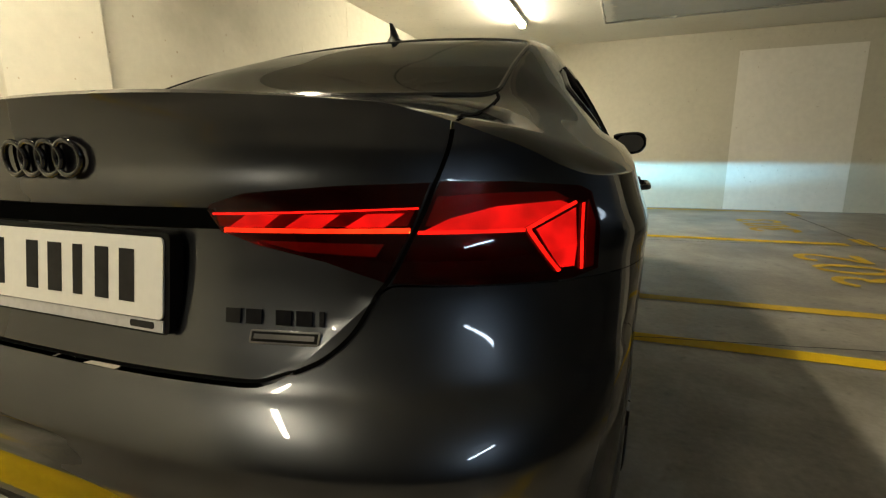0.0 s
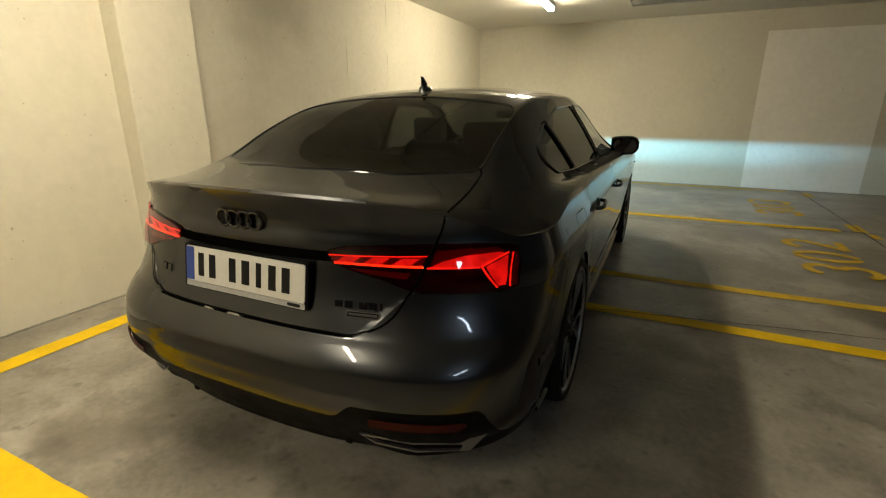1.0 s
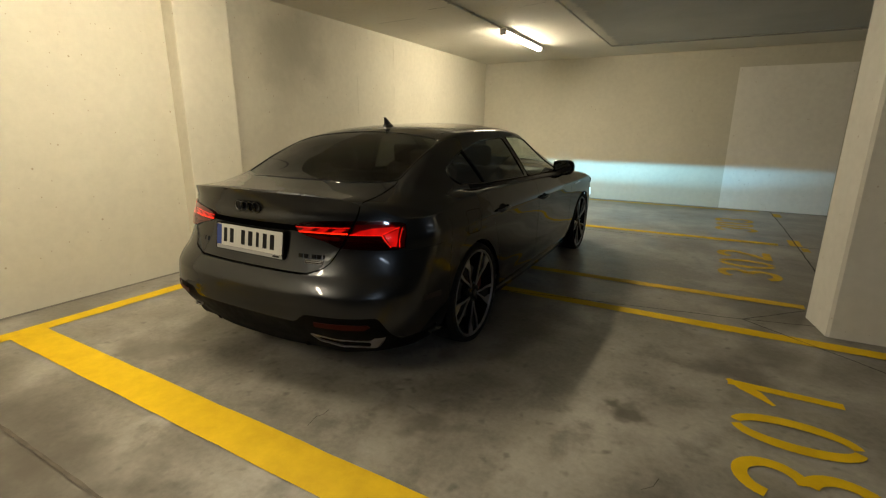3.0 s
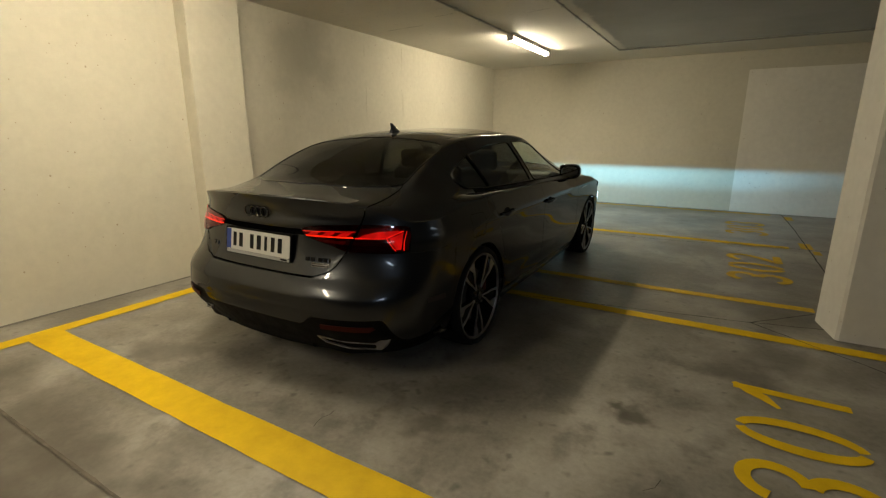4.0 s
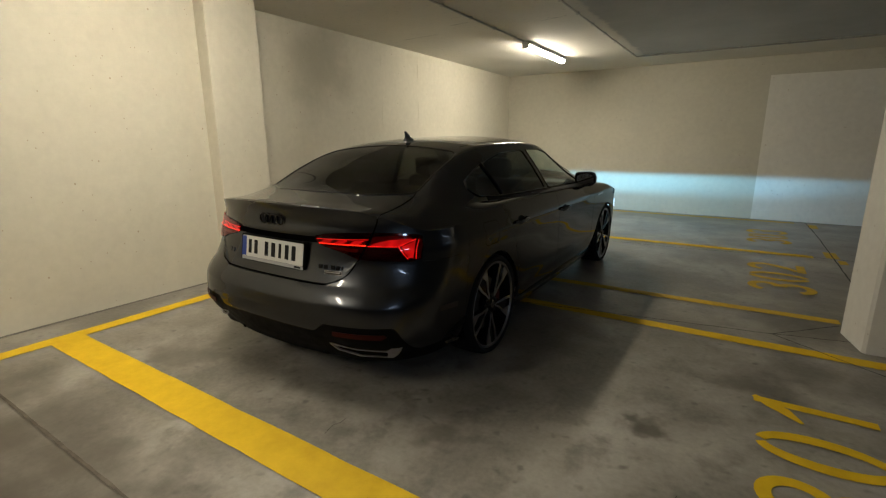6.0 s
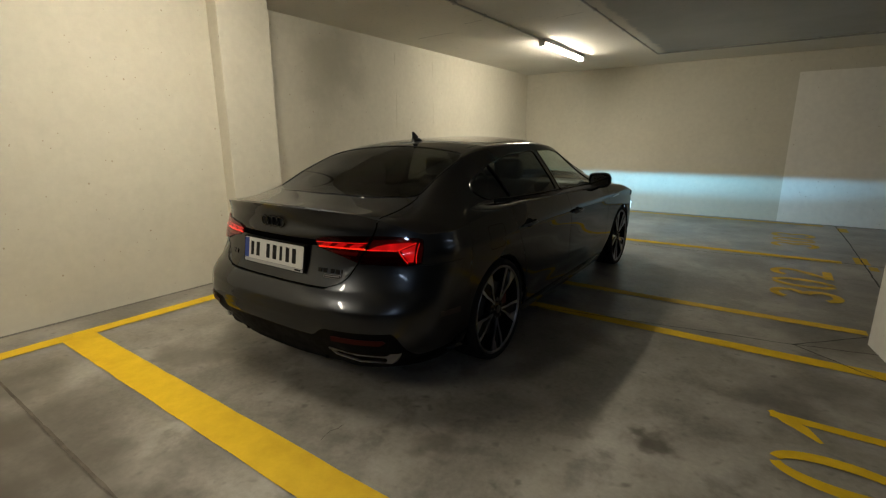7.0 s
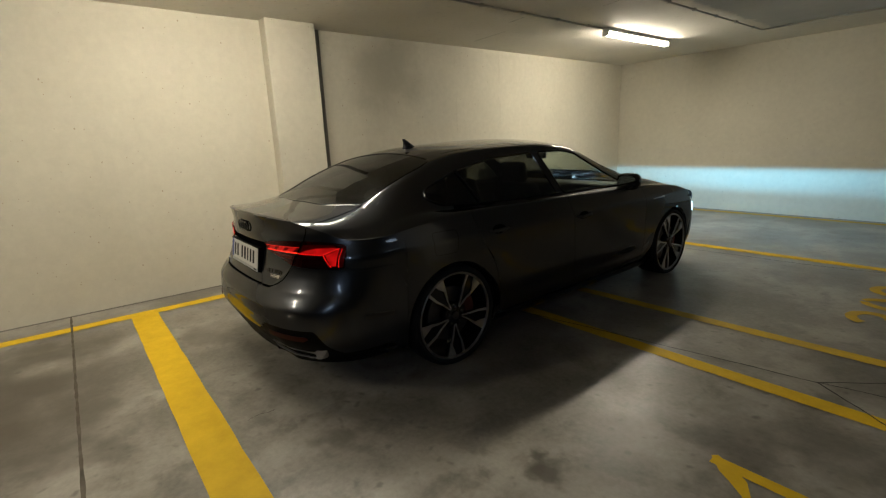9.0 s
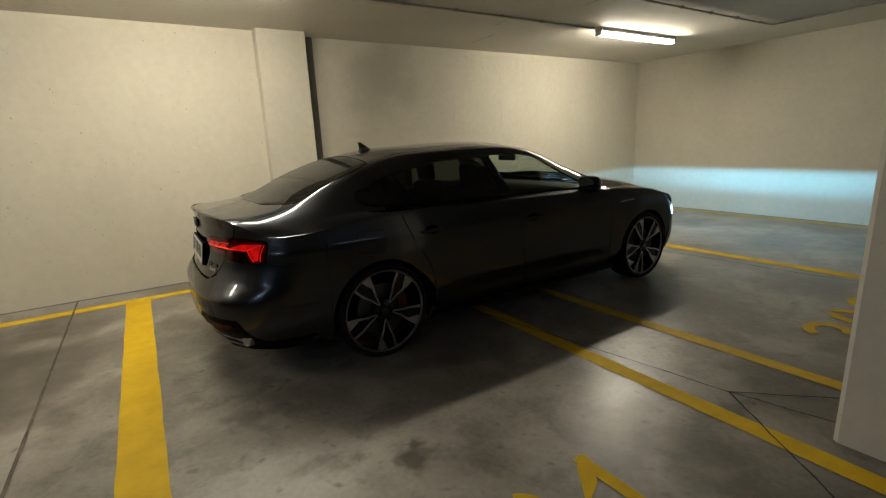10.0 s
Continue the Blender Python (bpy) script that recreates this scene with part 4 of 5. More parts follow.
for sd in (1, -1):
    lamp = patch("tail_lamp", m([(0.577, 0.769), (0.70, 0.764), (0.80, 0.761), (0.834, 0.770), (0.834, 0.83), (0.818, 0.885), (0.80, 0.895), (0.72, 0.905), (0.625, 0.908), (0.600, 0.83)], sd), 0.0025, M_LAMP_DARK, car, "red tail lamp with glowing segments", 0.004)
    patch("upper_reflector", m([(0.614, 0.846), (0.735, 0.846), (0.79, 0.876), (0.77, 0.888), (0.70, 0.889), (0.626, 0.886)], sd), 0.0040, M_LAMP_RED, lamp, "", 0.002)
    patch("light_bar", m([(0.610, 0.838), (0.735, 0.838), (0.790, 0.868), (0.778, 0.874), (0.70, 0.870), (0.645, 0.856)], sd), 0.0055, M_LAMP_GLOW, lamp, "glowing red light bar", 0.002)
    patch("light_arrow", m([(0.752, 0.836), (0.799, 0.862), (0.805, 0.81), (0.803, 0.780), (0.786, 0.780)], sd), 0.0055, M_LAMP_GLOW, lamp, "glowing red light segment", 0.002)
    strip("light_guide", (0.606, 0.8375), (0.738, 0.8355), 0.0045, 0.0064, M_LAMP_LINE_SOFT, lamp, sd, "thin red light guide")
    strip("chevron_guide", (0.740, 0.8365), (0.799, 0.870), 0.0055, 0.0066, M_LAMP_LINE_SOFT, lamp, sd, "slanting red light guide")
    strip("chevron_guide", (0.742, 0.836), (0.784, 0.775), 0.0045, 0.0066, M_LAMP_LINE_SOFT, lamp, sd, "slanting red light guide")
    strip("edge_guide", (0.809, 0.868), (0.813, 0.774), 0.0030, 0.0062, M_LAMP_LINE_SOFT, lamp, sd)
    patch("side_reflector", m([(0.818, 0.774), (0.829, 0.776), (0.828, 0.84), (0.816, 0.872)], sd), 0.0045, M_LAMP_RED, lamp, "", 0.002)
    patch("lower_reflector", m([(0.60, 0.822), (0.73, 0.822), (0.765, 0.778), (0.61, 0.778)], sd), 0.0040, M_LAMP_SMOKE, lamp, "", 0.002)
    patch("lens", m([(0.580, 0.771), (0.70, 0.766), (0.80, 0.763), (0.832, 0.772), (0.832, 0.83), (0.816, 0.883), (0.80, 0.893), (0.72, 0.903), (0.628, 0.906), (0.602, 0.83)], sd), 0.009, M_REDLENS, lamp, "clear red plastic lens", 0.008)
    inner = patch("boot_lamp", m([(0.570, 0.771), (0.595, 0.83), (0.618, 0.906), (0.50, 0.903), (0.372, 0.894), (0.320, 0.880), (0.314, 0.870), (0.332, 0.838), (0.385, 0.820), (0.488, 0.798)], sd), 0.0025, M_LAMP_DARK, car, "red tail lamp on the boot lid", 0.004)
    patch("upper_reflector", m([(0.330, 0.846), (0.592, 0.847), (0.600, 0.868), (0.326, 0.862)], sd), 0.0040, M_LAMP_RED, inner, "", 0.002)
    for k in range(3):
        x0 = 0.345 + k * 0.083
        patch("light_segment", m([(x0, 0.8455), (x0 + 0.052, 0.8455), (x0 + 0.076, 0.864), (x0 + 0.028, 0.864)], sd), 0.0055, M_LAMP_GLOW, inner, "glowing red light segment", 0.002)
    strip("light_guide", (0.338, 0.8415), (0.596, 0.8405), 0.0065, 0.0065, M_LAMP_LINE, inner, sd, "thin orange-red light guide")
    patch("lower_reflector", m([(0.385, 0.827), (0.565, 0.823), (0.555, 0.806), (0.45, 0.812)], sd), 0.005, M_AMBER, inner, "dull amber reflector", 0.002)
    strip("upper_light_guide", (0.322, 0.8645), (0.604, 0.8705), 0.0028, 0.0058, M_LAMP_LINE_SOFT, inner, sd)
    patch("lens", m([(0.567, 0.773), (0.593, 0.83), (0.615, 0.904), (0.50, 0.901), (0.372, 0.892), (0.322, 0.879), (0.317, 0.870), (0.334, 0.840), (0.385, 0.822), (0.488, 0.800)], sd), 0.009, M_REDLENS, inner, "clear red plastic lens", 0.008)

# dark ledge over the plate
patch("plate_ledge", [(-0.33, 0.842), (0.33, 0.842), (0.325, 0.872), (-0.325, 0.872)], 0.004, M_GAP, car, "black plastic ledge with number plate lamps", 0.006)


def plate_at(x, z, d):
    return Vector((x, -0.957 - d - 0.15 * (0.80 - z), z))


holder = patch("plate_holder", rounded([(-0.268, 0.690), (0.268, 0.690), (0.268, 0.838), (-0.268, 0.838)], 0.012), 0.012, M_MATT, car, "black number plate holder", 0.022, 0.1, plate_at)
patch("number_plate", rounded([(-0.258, 0.713), (0.258, 0.713), (0.258, 0.831), (-0.258, 0.831)], 0.010), 0.0155, M_PLATE, holder, "white number plate with dark bars", 0.003, 0.1, plate_at)
patch("plate_band", [(-0.257, 0.716), (-0.219, 0.716), (-0.219, 0.828), (-0.257, 0.828)], 0.0162, M_PLATE_BLUE, holder, "blue end band", 0.001, 0.1, plate_at)
patch("holder_strip", [(-0.258, 0.694), (0.258, 0.694), (0.258, 0.711), (-0.258, 0.711)], 0.0145, M_PLATE_GREY, holder, "grey advertising strip", 0.002, 0.1, plate_at)
patch("strip_mark", rounded([(0.19, 0.698), (0.24, 0.698), (0.24, 0.708), (0.19, 0.708)], 0.004), 0.0152, M_PLATE_INK, holder, "", 0.001, 0.1, plate_at)
for x0, x1 in ((-0.199, -0.172), (-0.148, -0.118), (-0.056, -0.026), (0.000, 0.034), (0.062, 0.084), (0.114, 0.144), (0.168, 0.200)):
    patch("plate_bar", [(x0, 0.734), (x1, 0.734), (x1, 0.812), (x0, 0.812)], 0.0164, M_PLATE_INK, holder, "", 0.001, 0.1, plate_at)

# badge of four linked rings, and plain bars for the lettering
for k in range(4):
    cx = -0.0655 + k * 0.0437
    pts = [rear_out(cx + 0.0292 * math.cos(q), 0.944 + 0.028 * math.sin(q), 0.008) for q in [2 * math.pi * j / 32 for j in range(32)]]
    part("badge_ring", tube(bmesh.new(), pts, 0.0048, 8, closed=True), M_GLOSS, car, "gloss black badge ring", smooth=True)
for x0, x1, z0, z1 in ((0.345, 0.370, 0.711, 0.731), (0.376, 0.402, 0.711, 0.731), (0.421, 0.446, 0.711, 0.731), (0.451, 0.476, 0.711, 0.731), (0.484, 0.493, 0.711, 0.731),
                       (-0.455, -0.424, 0.709, 0.731), (-0.414, -0.388, 0.709, 0.731)):
    patch("badge_bar", [(x0 + 0.003, z0), (x1, z0), (x1 - 0.002, z1), (x0, z1)], 0.0045, M_GLOSS, car, "gloss black badge bar", 0.004, 0.02)
tablet = patch("badge_tablet", rounded([(0.388, 0.686), (0.490, 0.686), (0.490, 0.704), (0.388, 0.704)], 0.004, 3), 0.004, M_CHROME, car, "small chrome-edged badge", 0.004, 0.02)
patch("badge_field", [(0.391, 0.6885), (0.487, 0.6885), (0.487, 0.7015), (0.391, 0.7015)], 0.0046, M_GLOSS, tablet, "", 0.001, 0.02)
patch("badge_bar", [(0.395, 0.6920), (0.483, 0.6920), (0.483, 0.6985), (0.395, 0.6985)], 0.0056, M_CHROME, tablet, "", 0.001, 0.02)

# shut lines round the boot lid and the bumper
def rear_n(x, z):
    return (rear_out(x, z, 1.0) - rear_at(x, z)).normalized()


for sd in (1, -1):
    pz = [(x, SEAM_Z(x) + 0.001) for x in [lerp(0.0, 0.43, i / 20) for i in range(21)]] + [(SEAM_X(z), z) for z in [lerp(0.664, 0.978, i / 26) for i in range(27)]]
    for _ in range(2):
        pz = pz[:1] + [(lerp(a[0], b[0], q), lerp(a[1], b[1], q)) for a, b in zip(pz, pz[1:]) for q in (0.25, 0.75)] + pz[-1:]
    pts = [rear_at(sd * x, z) for x, z in pz]
    part("boot_lid_gap", ribbon(bmesh.new(), pts, [rear_n(sd * x, z) for x, z in pz], 0.0065, 0.003), M_GAP, car)

# side reflectors and bright lower blade on the bumper, fuel flap on the right flank
M_REFLECTOR = plain("dull_side_reflector", (0.018, 0.012, 0.010), 0.3)


def on_flank(y, z, sd, d):
    """d metres proud of the flank, round the rear corner too."""
    return side_at(y, z, sd, d)


for sd in (1, -1):
    rows = [[on_flank(lerp(-0.64, -0.455, i / 8), lerp(0.492, 0.468, i / 8) + dz, sd, d) for dz, d in ((-0.016, 0.0), (-0.015, 0.004), (0.013, 0.004), (0.014, 0.0))] for i in range(9)]
    bm = bmesh.new()
    grid(bm, rows, 9, 4)
    bmesh.ops.recalc_face_normals(bm, faces=bm.faces)
    part("side_reflector", bm, M_REFLECTOR, car, "dull side reflector in the bumper", smooth=True, angle=40)
    rows = [[on_flank(lerp(-0.56, -0.375, i / 8), lerp(0.262, 0.232, i / 8) + dz, sd, d) for dz, d in ((-0.012, 0.0), (-0.006, 0.011), (0.0, 0.012), (0.010, 0.0))] for i in range(9)]
    bm = bmesh.new()
    grid(bm, rows, 9, 4)
    bmesh.ops.recalc_face_normals(bm, faces=bm.faces)
    part("bumper_blade", bm, M_GLOSS, car, "gloss black blade at the bumper's lower edge", smooth=True, angle=60)
loop = rounded([(-0.165, 0.882), (0.028, 0.876), (0.02, 0.738), (-0.158, 0.742)], 0.03, 4)
fine = [Vector(a).lerp(Vector(b), k / 4) for a, b in zip(loop, loop[1:] + loop[:1]) for k in range(4)]
fine.append(fine[0])
pts = [side_at(p[0], p[1], 1) for p in fine]
part("fuel_flap_gap", ribbon(bmesh.new(), pts, [Vector((1, 0, 0.1)).normalized()] * len(pts), 0.002, 0.0018), M_GAP, car)

# valance, diffuser and exhaust trims
P = []
for i in range(-30, 31):
    a = abs(i) / 30
    sd = 1 if i >= 0 else -1
    col = []
    zt = lower_edge(a) - 0.003
    for k in range(13):
        z = lerp(0.222, zt, k / 12)
        p = rear_at(rear_x(a, z), z)
        dip = 0.018 * math.sin(math.pi * k / 12) * (1 - sstep(0.45, 0.6, abs(p.x)))
        col.append(Vector((p.x * sd * (1 - 0.006), p.y + dip + 0.004, p.z)))
    P.append(col)
valance = skin("rear_valance", P, M_MATT, car, "black plastic rear valance")
for x in (-0.36, -0.13, 0.13, 0.36):
    fin = box(bmesh.new(), x - 0.012, x + 0.012, -0.955, -0.80, 0.205, 0.245, 0.006)
    for v in fin.verts:
        v.co.z += 0.03 * max(-0.9 - v.co.y, 0) / 0.085
    part("diffuser_fin", fin, M_MATT, valance)
for sd in (1, -1):
    def tip(x, z, d):
        k = min(abs(x) / 0.893, 0.999)
        return Vector((x, -1.000 - d + LR * (1 - (1 - k ** NR(z)) ** (1 / NR(z))), z))
    outer = rounded(m([(0.4399, 0.3290), (0.6011, 0.3110), (0.7284, 0.3020), (0.7559, 0.3230), (0.7973, 0.3250), (0.7687, 0.2840), (0.7475, 0.2570), (0.6043, 0.2670), (0.4887, 0.2940)], sd), 0.006, 3)
    innr = rounded(m([(0.4558, 0.3215), (0.6011, 0.3045), (0.7231, 0.2955), (0.7284, 0.2935), (0.7315, 0.2890), (0.7294, 0.2780), (0.7220, 0.2645), (0.6043, 0.2725), (0.4918, 0.2985)], sd), 0.003, 3)
    bm = bmesh.new()
    rows = []
    for d in (-0.05, 0.024, 0.030):
        rows.append([tip(p[0], p[1], d) for p in outer])
    rows.append([tip(p[0], p[1], 0.030) for p in innr])
    rows.append([tip(p[0], p[1], -0.05) for p in innr])
    grid(bm, rows, 5, len(outer), closed_v=True)
    bmesh.ops.recalc_face_normals(bm, faces=bm.faces)
    trim = part("exhaust_trim", bm, M_EXHAUST, car, "chrome trapezoid exhaust trim", smooth=True, angle=30)
    bm = bmesh.new()
    bm.faces.new([bm.verts.new(tip(p[0], p[1], 0.018)) for p in innr])
    part("exhaust_blank", bm, M_MATT, trim)
    patch("bumper_reflector", m([(0.50, 0.392), (0.74, 0.386), (0.765, 0.402), (0.755, 0.414), (0.50, 0.416)], sd), 0.004, M_BUMPER_RED, car, "dark red bumper reflector", 0.004)

# ---------------------------------------------------------------- mirrors, side badge, head lamps
for sd in (1, -1):
    bm = bmesh.new()
    rows = []
    for i in range(13):
        t = i / 12
        x = lerp(0.790, 0.995, t)
        r = (math.sin(math.pi * (0.12 + 0.88 * t)) ** 0.45) if t < 1 else 0.02
        r = max(math.sqrt(max(1 - ((t - 0.42) / 0.6) ** 4, 0.0)), 0.05)
        rows.append([(sd * x, 2.01 - 0.03 * t + 0.085 * r * max(math.cos(q), -0.45) + 0.02, 0.986 + 0.012 * t + 0.074 * r * math.sin(q)) for q in [2 * math.pi * j / 20 for j in range(20)]])
    grid(bm, rows, 13, 20, closed_v=True)
    bmesh.ops.contextual_create(bm, geom=[e for e in bm.edges if e.is_boundary and abs(e.verts[0].co.x) > 0.9])
    bmesh.ops.contextual_create(bm, geom=[e for e in bm.edges if e.is_boundary])
    bmesh.ops.recalc_face_normals(bm, faces=bm.faces)
    mir = part("door_mirror", bm, M_GLOSS, car, "gloss black door mirror", smooth=True, angle=40)
    bm = bmesh.new()
    tube(bm, [(sd * 0.80, 2.05, 0.90), (sd * 0.83, 2.045, 0.925), (sd * 0.87, 2.03, 0.955)], lambda t: lerp(0.035, 0.026, t), 10)
    part("mirror_foot", bm, M_GLOSS, mir, smooth=True, angle=50)
    bm = bmesh.new()
    bm.faces.new([bm.verts.new((sd * (0.895 + 0.084 * math.cos(q) * (abs(math.cos(q)) ** -0.25 if abs(math.cos(q)) > 0.05 else 1)), 1.9670, 0.992 + 0.056 * math.sin(q))) for q in [2 * math.pi * j / 24 for j in range(24)]])
    part("mirror_glass", bm, plain("mirror_glass", (0.75, 0.77, 0.78), 0.02, 1.0, 0.0), mir, "mirror glass")
    # side strake badge on the wing
    rows = [[side_at(lerp(2.40, 2.60, i / 8), 0.80 + 0.01 * i / 8 + dz, sd, 0.004) for dz in (-0.006 - 0.004 * (i > 5), 0.006)] for i in range(9)]
    bm = bmesh.new()
    grid(bm, rows, 9, 2)
    part("wing_badge", bm, M_CHROME, car, "chrome wing strake")
    # side marker crease lamp: head lamp at the front corner
    rows = []
    for i in range(9):
        s = lerp(0.35, 0.92, i / 8)
        row = []
        for k in range(5):
            z = lerp(0.585, 0.672, k / 4) - 0.015 * (1 - i / 8)
            y = YF(z) - LF * (1 - math.cos(s * math.pi / 2) ** (2 / NF))
            row.append(side_at(y, z, sd, 0.004) + Vector((0, 0.004, 0)))
        rows.append(row)
    skin("head_lamp", rows, M_HEAD, car, "bright bluish-white head lamp", flange=0.01)

# ---------------------------------------------------------------- wheels


def lathe(bm, prof, n=64):
    """Turns a profile of (out along x, radius) round the axle."""
    rows = [[(x, r * math.cos(q), r * math.sin(q)) for q in [2 * math.pi * j / n for j in range(n)]] for x, r in prof]
    grid(bm, rows, len(prof), n, closed_v=True)
    bmesh.ops.recalc_face_normals(bm, faces=bm.faces)
    return bm


def blade(bm, pts, x0, x1, mat_top=0):
    """A flat bar in the wheel's plane over an outline of (radius, degrees)."""
    a = [bm.verts.new((x1 + dx, r * math.cos(radians(d)), r * math.sin(radians(d)))) for r, d, dx in pts]
    b = [bm.verts.new((x0 + dx, v.co.y, v.co.z)) for v, (r, d, dx) in zip(a, pts)]
    k = len(a)
    bm.faces.new(a)
    for i in range(k):
        bm.faces.new((a[i], b[i], b[(i + 1) % k], a[(i + 1) % k]))
    return bm


def wheel(turn):
    """A twin-spoke alloy wheel, axle along x, outer face at +x."""
    w = new("wheel")
    tyre = bmesh.new()
    lathe(tyre, [(-0.20, 0.285), (-0.225, 0.30), (-0.235, 0.318), (-0.21, 0.326), (-0.15, 0.329), (-0.06, 0.329), (-0.02, 0.325), (0.0, 0.315), (0.004, 0.302), (-0.004, 0.288), (-0.012, 0.284)])
    w.parent = car
    tagged(w, "black and silver twin-spoke alloy wheel with a low tyre")
    part("tyre", tyre, M_RUBBER, w, "low-profile black tyre", smooth=True, angle=40)
    rim = bmesh.new()
    lathe(rim, [(-0.22, 0.287), (-0.10, 0.262), (-0.03, 0.266), (-0.012, 0.272)])
    part("rim", rim, M_MATT, w, smooth=True, angle=40)
    lip = bmesh.new()
    lathe(lip, [(-0.014, 0.269), (-0.004, 0.274), (-0.003, 0.282), (-0.010, 0.287)])
    part("rim_edge", lip, M_RIM, w, "polished rim edge", smooth=True, angle=50)
    hub = bmesh.new()
    lathe(hub, [(-0.05, 0.085), (-0.028, 0.078), (-0.022, 0.06), (-0.020, 0.034), (-0.018, 0.032), (-0.014, 0.028), (-0.013, 0.0005)], 32)
    part("hub", hub, M_GLOSS, w, smooth=True, angle=40)
    cap = bmesh.new()
    lathe(cap, [(-0.0125, 0.027), (-0.011, 0.024), (-0.0105, 0.0005)], 24)
    part("hub_cap", cap, M_DISC, w, smooth=True, angle=40)
    for k in range(5):
        t = turn + k * 72
        dark = bmesh.new()
        blade(dark, [(0.04, t - 30, -0.006), (0.10, t - 13, -0.006), (0.19, t - 15, -0.004), (0.272, t - 14, -0.002), (0.272, t + 14, -0.002), (0.19, t + 13, -0.004), (0.10, t + 12, -0.006), (0.04, t + 30, -0.006)], -0.05, -0.020)
        part("spoke", dark, M_GLOSS, w)
        face = bmesh.new()
        blade(face, [(0.058, t + 0.5, -0.006), (0.13, t + 7.5, -0.004), (0.195, t + 11.5, -0.001), (0.272, t + 10.5, 0), (0.272, t + 14.5, 0), (0.19, t + 15.5, -0.001), (0.13, t + 12.0, -0.004), (0.058, t + 7, -0.006)], -0.020, -0.0125)
        blade(face, [(0.058, t - 7, -0.006), (0.13, t - 11, -0.004), (0.195, t - 15.5, -0.002), (0.272, t - 16.5, 0), (0.272, t - 1.5, 0), (0.232, t - 4.5, -0.001), (0.195, t - 10.5, -0.002), (0.13, t - 6.5, -0.004), (0.058, t - 0.5, -0.006)], -0.020, -0.0125)
        part("spoke_face", face, M_SILVER, w, "diamond-cut silver spoke face")
        nut = bmesh.new()
        bmesh.ops.create_cone(nut, cap_ends=True, segments=6, radius1=0.010, radius2=0.009, depth=0.02, matrix=Matrix.Translation((-0.022, 0.056 * math.cos(radians(t + 36)), 0.056 * math.sin(radians(t + 36)))) @ Matrix.Rotation(math.pi / 2, 4, "Y"))
        part("wheel_bolt", nut, M_DISC, w)
    disc = bmesh.new()
    lathe(disc, [(-0.075, 0.08), (-0.075, 0.175), (-0.10, 0.175), (-0.10, 0.08)], 40)
    part("brake_disc", disc, M_DISC, w)
    return w


for y in (0.0, AXLE):
    for sd in (1, -1):
        w = wheel(54 if y == 0 else 40)
        w.matrix_local = pose(sd * 0.912, y, 0.322, 0, 0, 0 if sd > 0 else 180)
        cal = bmesh.new()
        rows = []
        for i in range(9):
            q = radians(lerp(-30, 40, i / 8))
            rows.append([(sd * xx, y + r * math.cos(q), 0.322 + r * math.sin(q)) for xx, r in ((0.80, 0.12), (0.855, 0.125), (0.855, 0.19), (0.80, 0.195))])
        grid(cal, rows, 9, 4, closed_v=True)
        bmesh.ops.contextual_create(cal, geom=[e for e in cal.edges if e.is_boundary])
        bmesh.ops.recalc_face_normals(cal, faces=cal.faces)
        part("brake_caliper", cal, M_CALIPER, car, "red brake caliper", smooth=True, angle=40)
        # wheel housing
        well = bmesh.new()
        rows = [[(sd * x, y + (ARCH_R + 0.004) * math.cos(q), ARCH_Z + (ARCH_R + 0.004) * math.sin(q)) for q in [radians(-20 + 220 * j / 30) for j in range(31)]] for x in (0.55, 0.70, 0.885)]
        grid(well, rows, 3, 31)
        well.faces.new([well.verts.new(p) for p in rows[0]])
        part("wheel_housing", well, M_MATT, car, smooth=True, angle=40)

# underside
part("underbody", box(bmesh.new(), -0.72, 0.72, -0.70, 3.35, 0.19, 0.24, 0.02), M_MATT, car)

# ---------------------------------------------------------------- cabin


def seat(x, y, wdt, tilt=14, heads=(0.0,)):
    s = new("seat")
    s.parent = car
    tagged(s, "dark leather car seat with headrest")
    bm = box(bmesh.new(), x - wdt / 2, x + wdt / 2, y - 0.05, y + 0.50, 0.30, 0.52, 0.06, 3)
    part("cushion", bm, M_SEAT, s, smooth=True, angle=60)
    bm = box(bmesh.new(), -wdt / 2, wdt / 2, -0.07, 0.07, 0, 0.60, 0.05, 3)
    for v in bm.verts:
        v.co.x *= 1 - 0.22 * max(v.co.z - 0.3, 0) / 0.3
    bmesh.ops.transform(bm, matrix=Matrix.Translation((x, y, 0.46)) @ Matrix.Rotation(radians(tilt), 4, "X"), verts=bm.verts)
    part("backrest", bm, M_SEAT, s, smooth=True, angle=60)
    for hx in heads:
        bm = box(bmesh.new(), -0.125, 0.125, -0.045, 0.045, 0.0, 0.17, 0.04, 3)
        bmesh.ops.transform(bm, matrix=Matrix.Translation((x + hx, y - 0.145, 1.045)) @ Matrix.Rotation(radians(tilt - 6), 4, "X"), verts=bm.verts)
        part("headrest", bm, M_SEAT, s, smooth=True, angle=60)


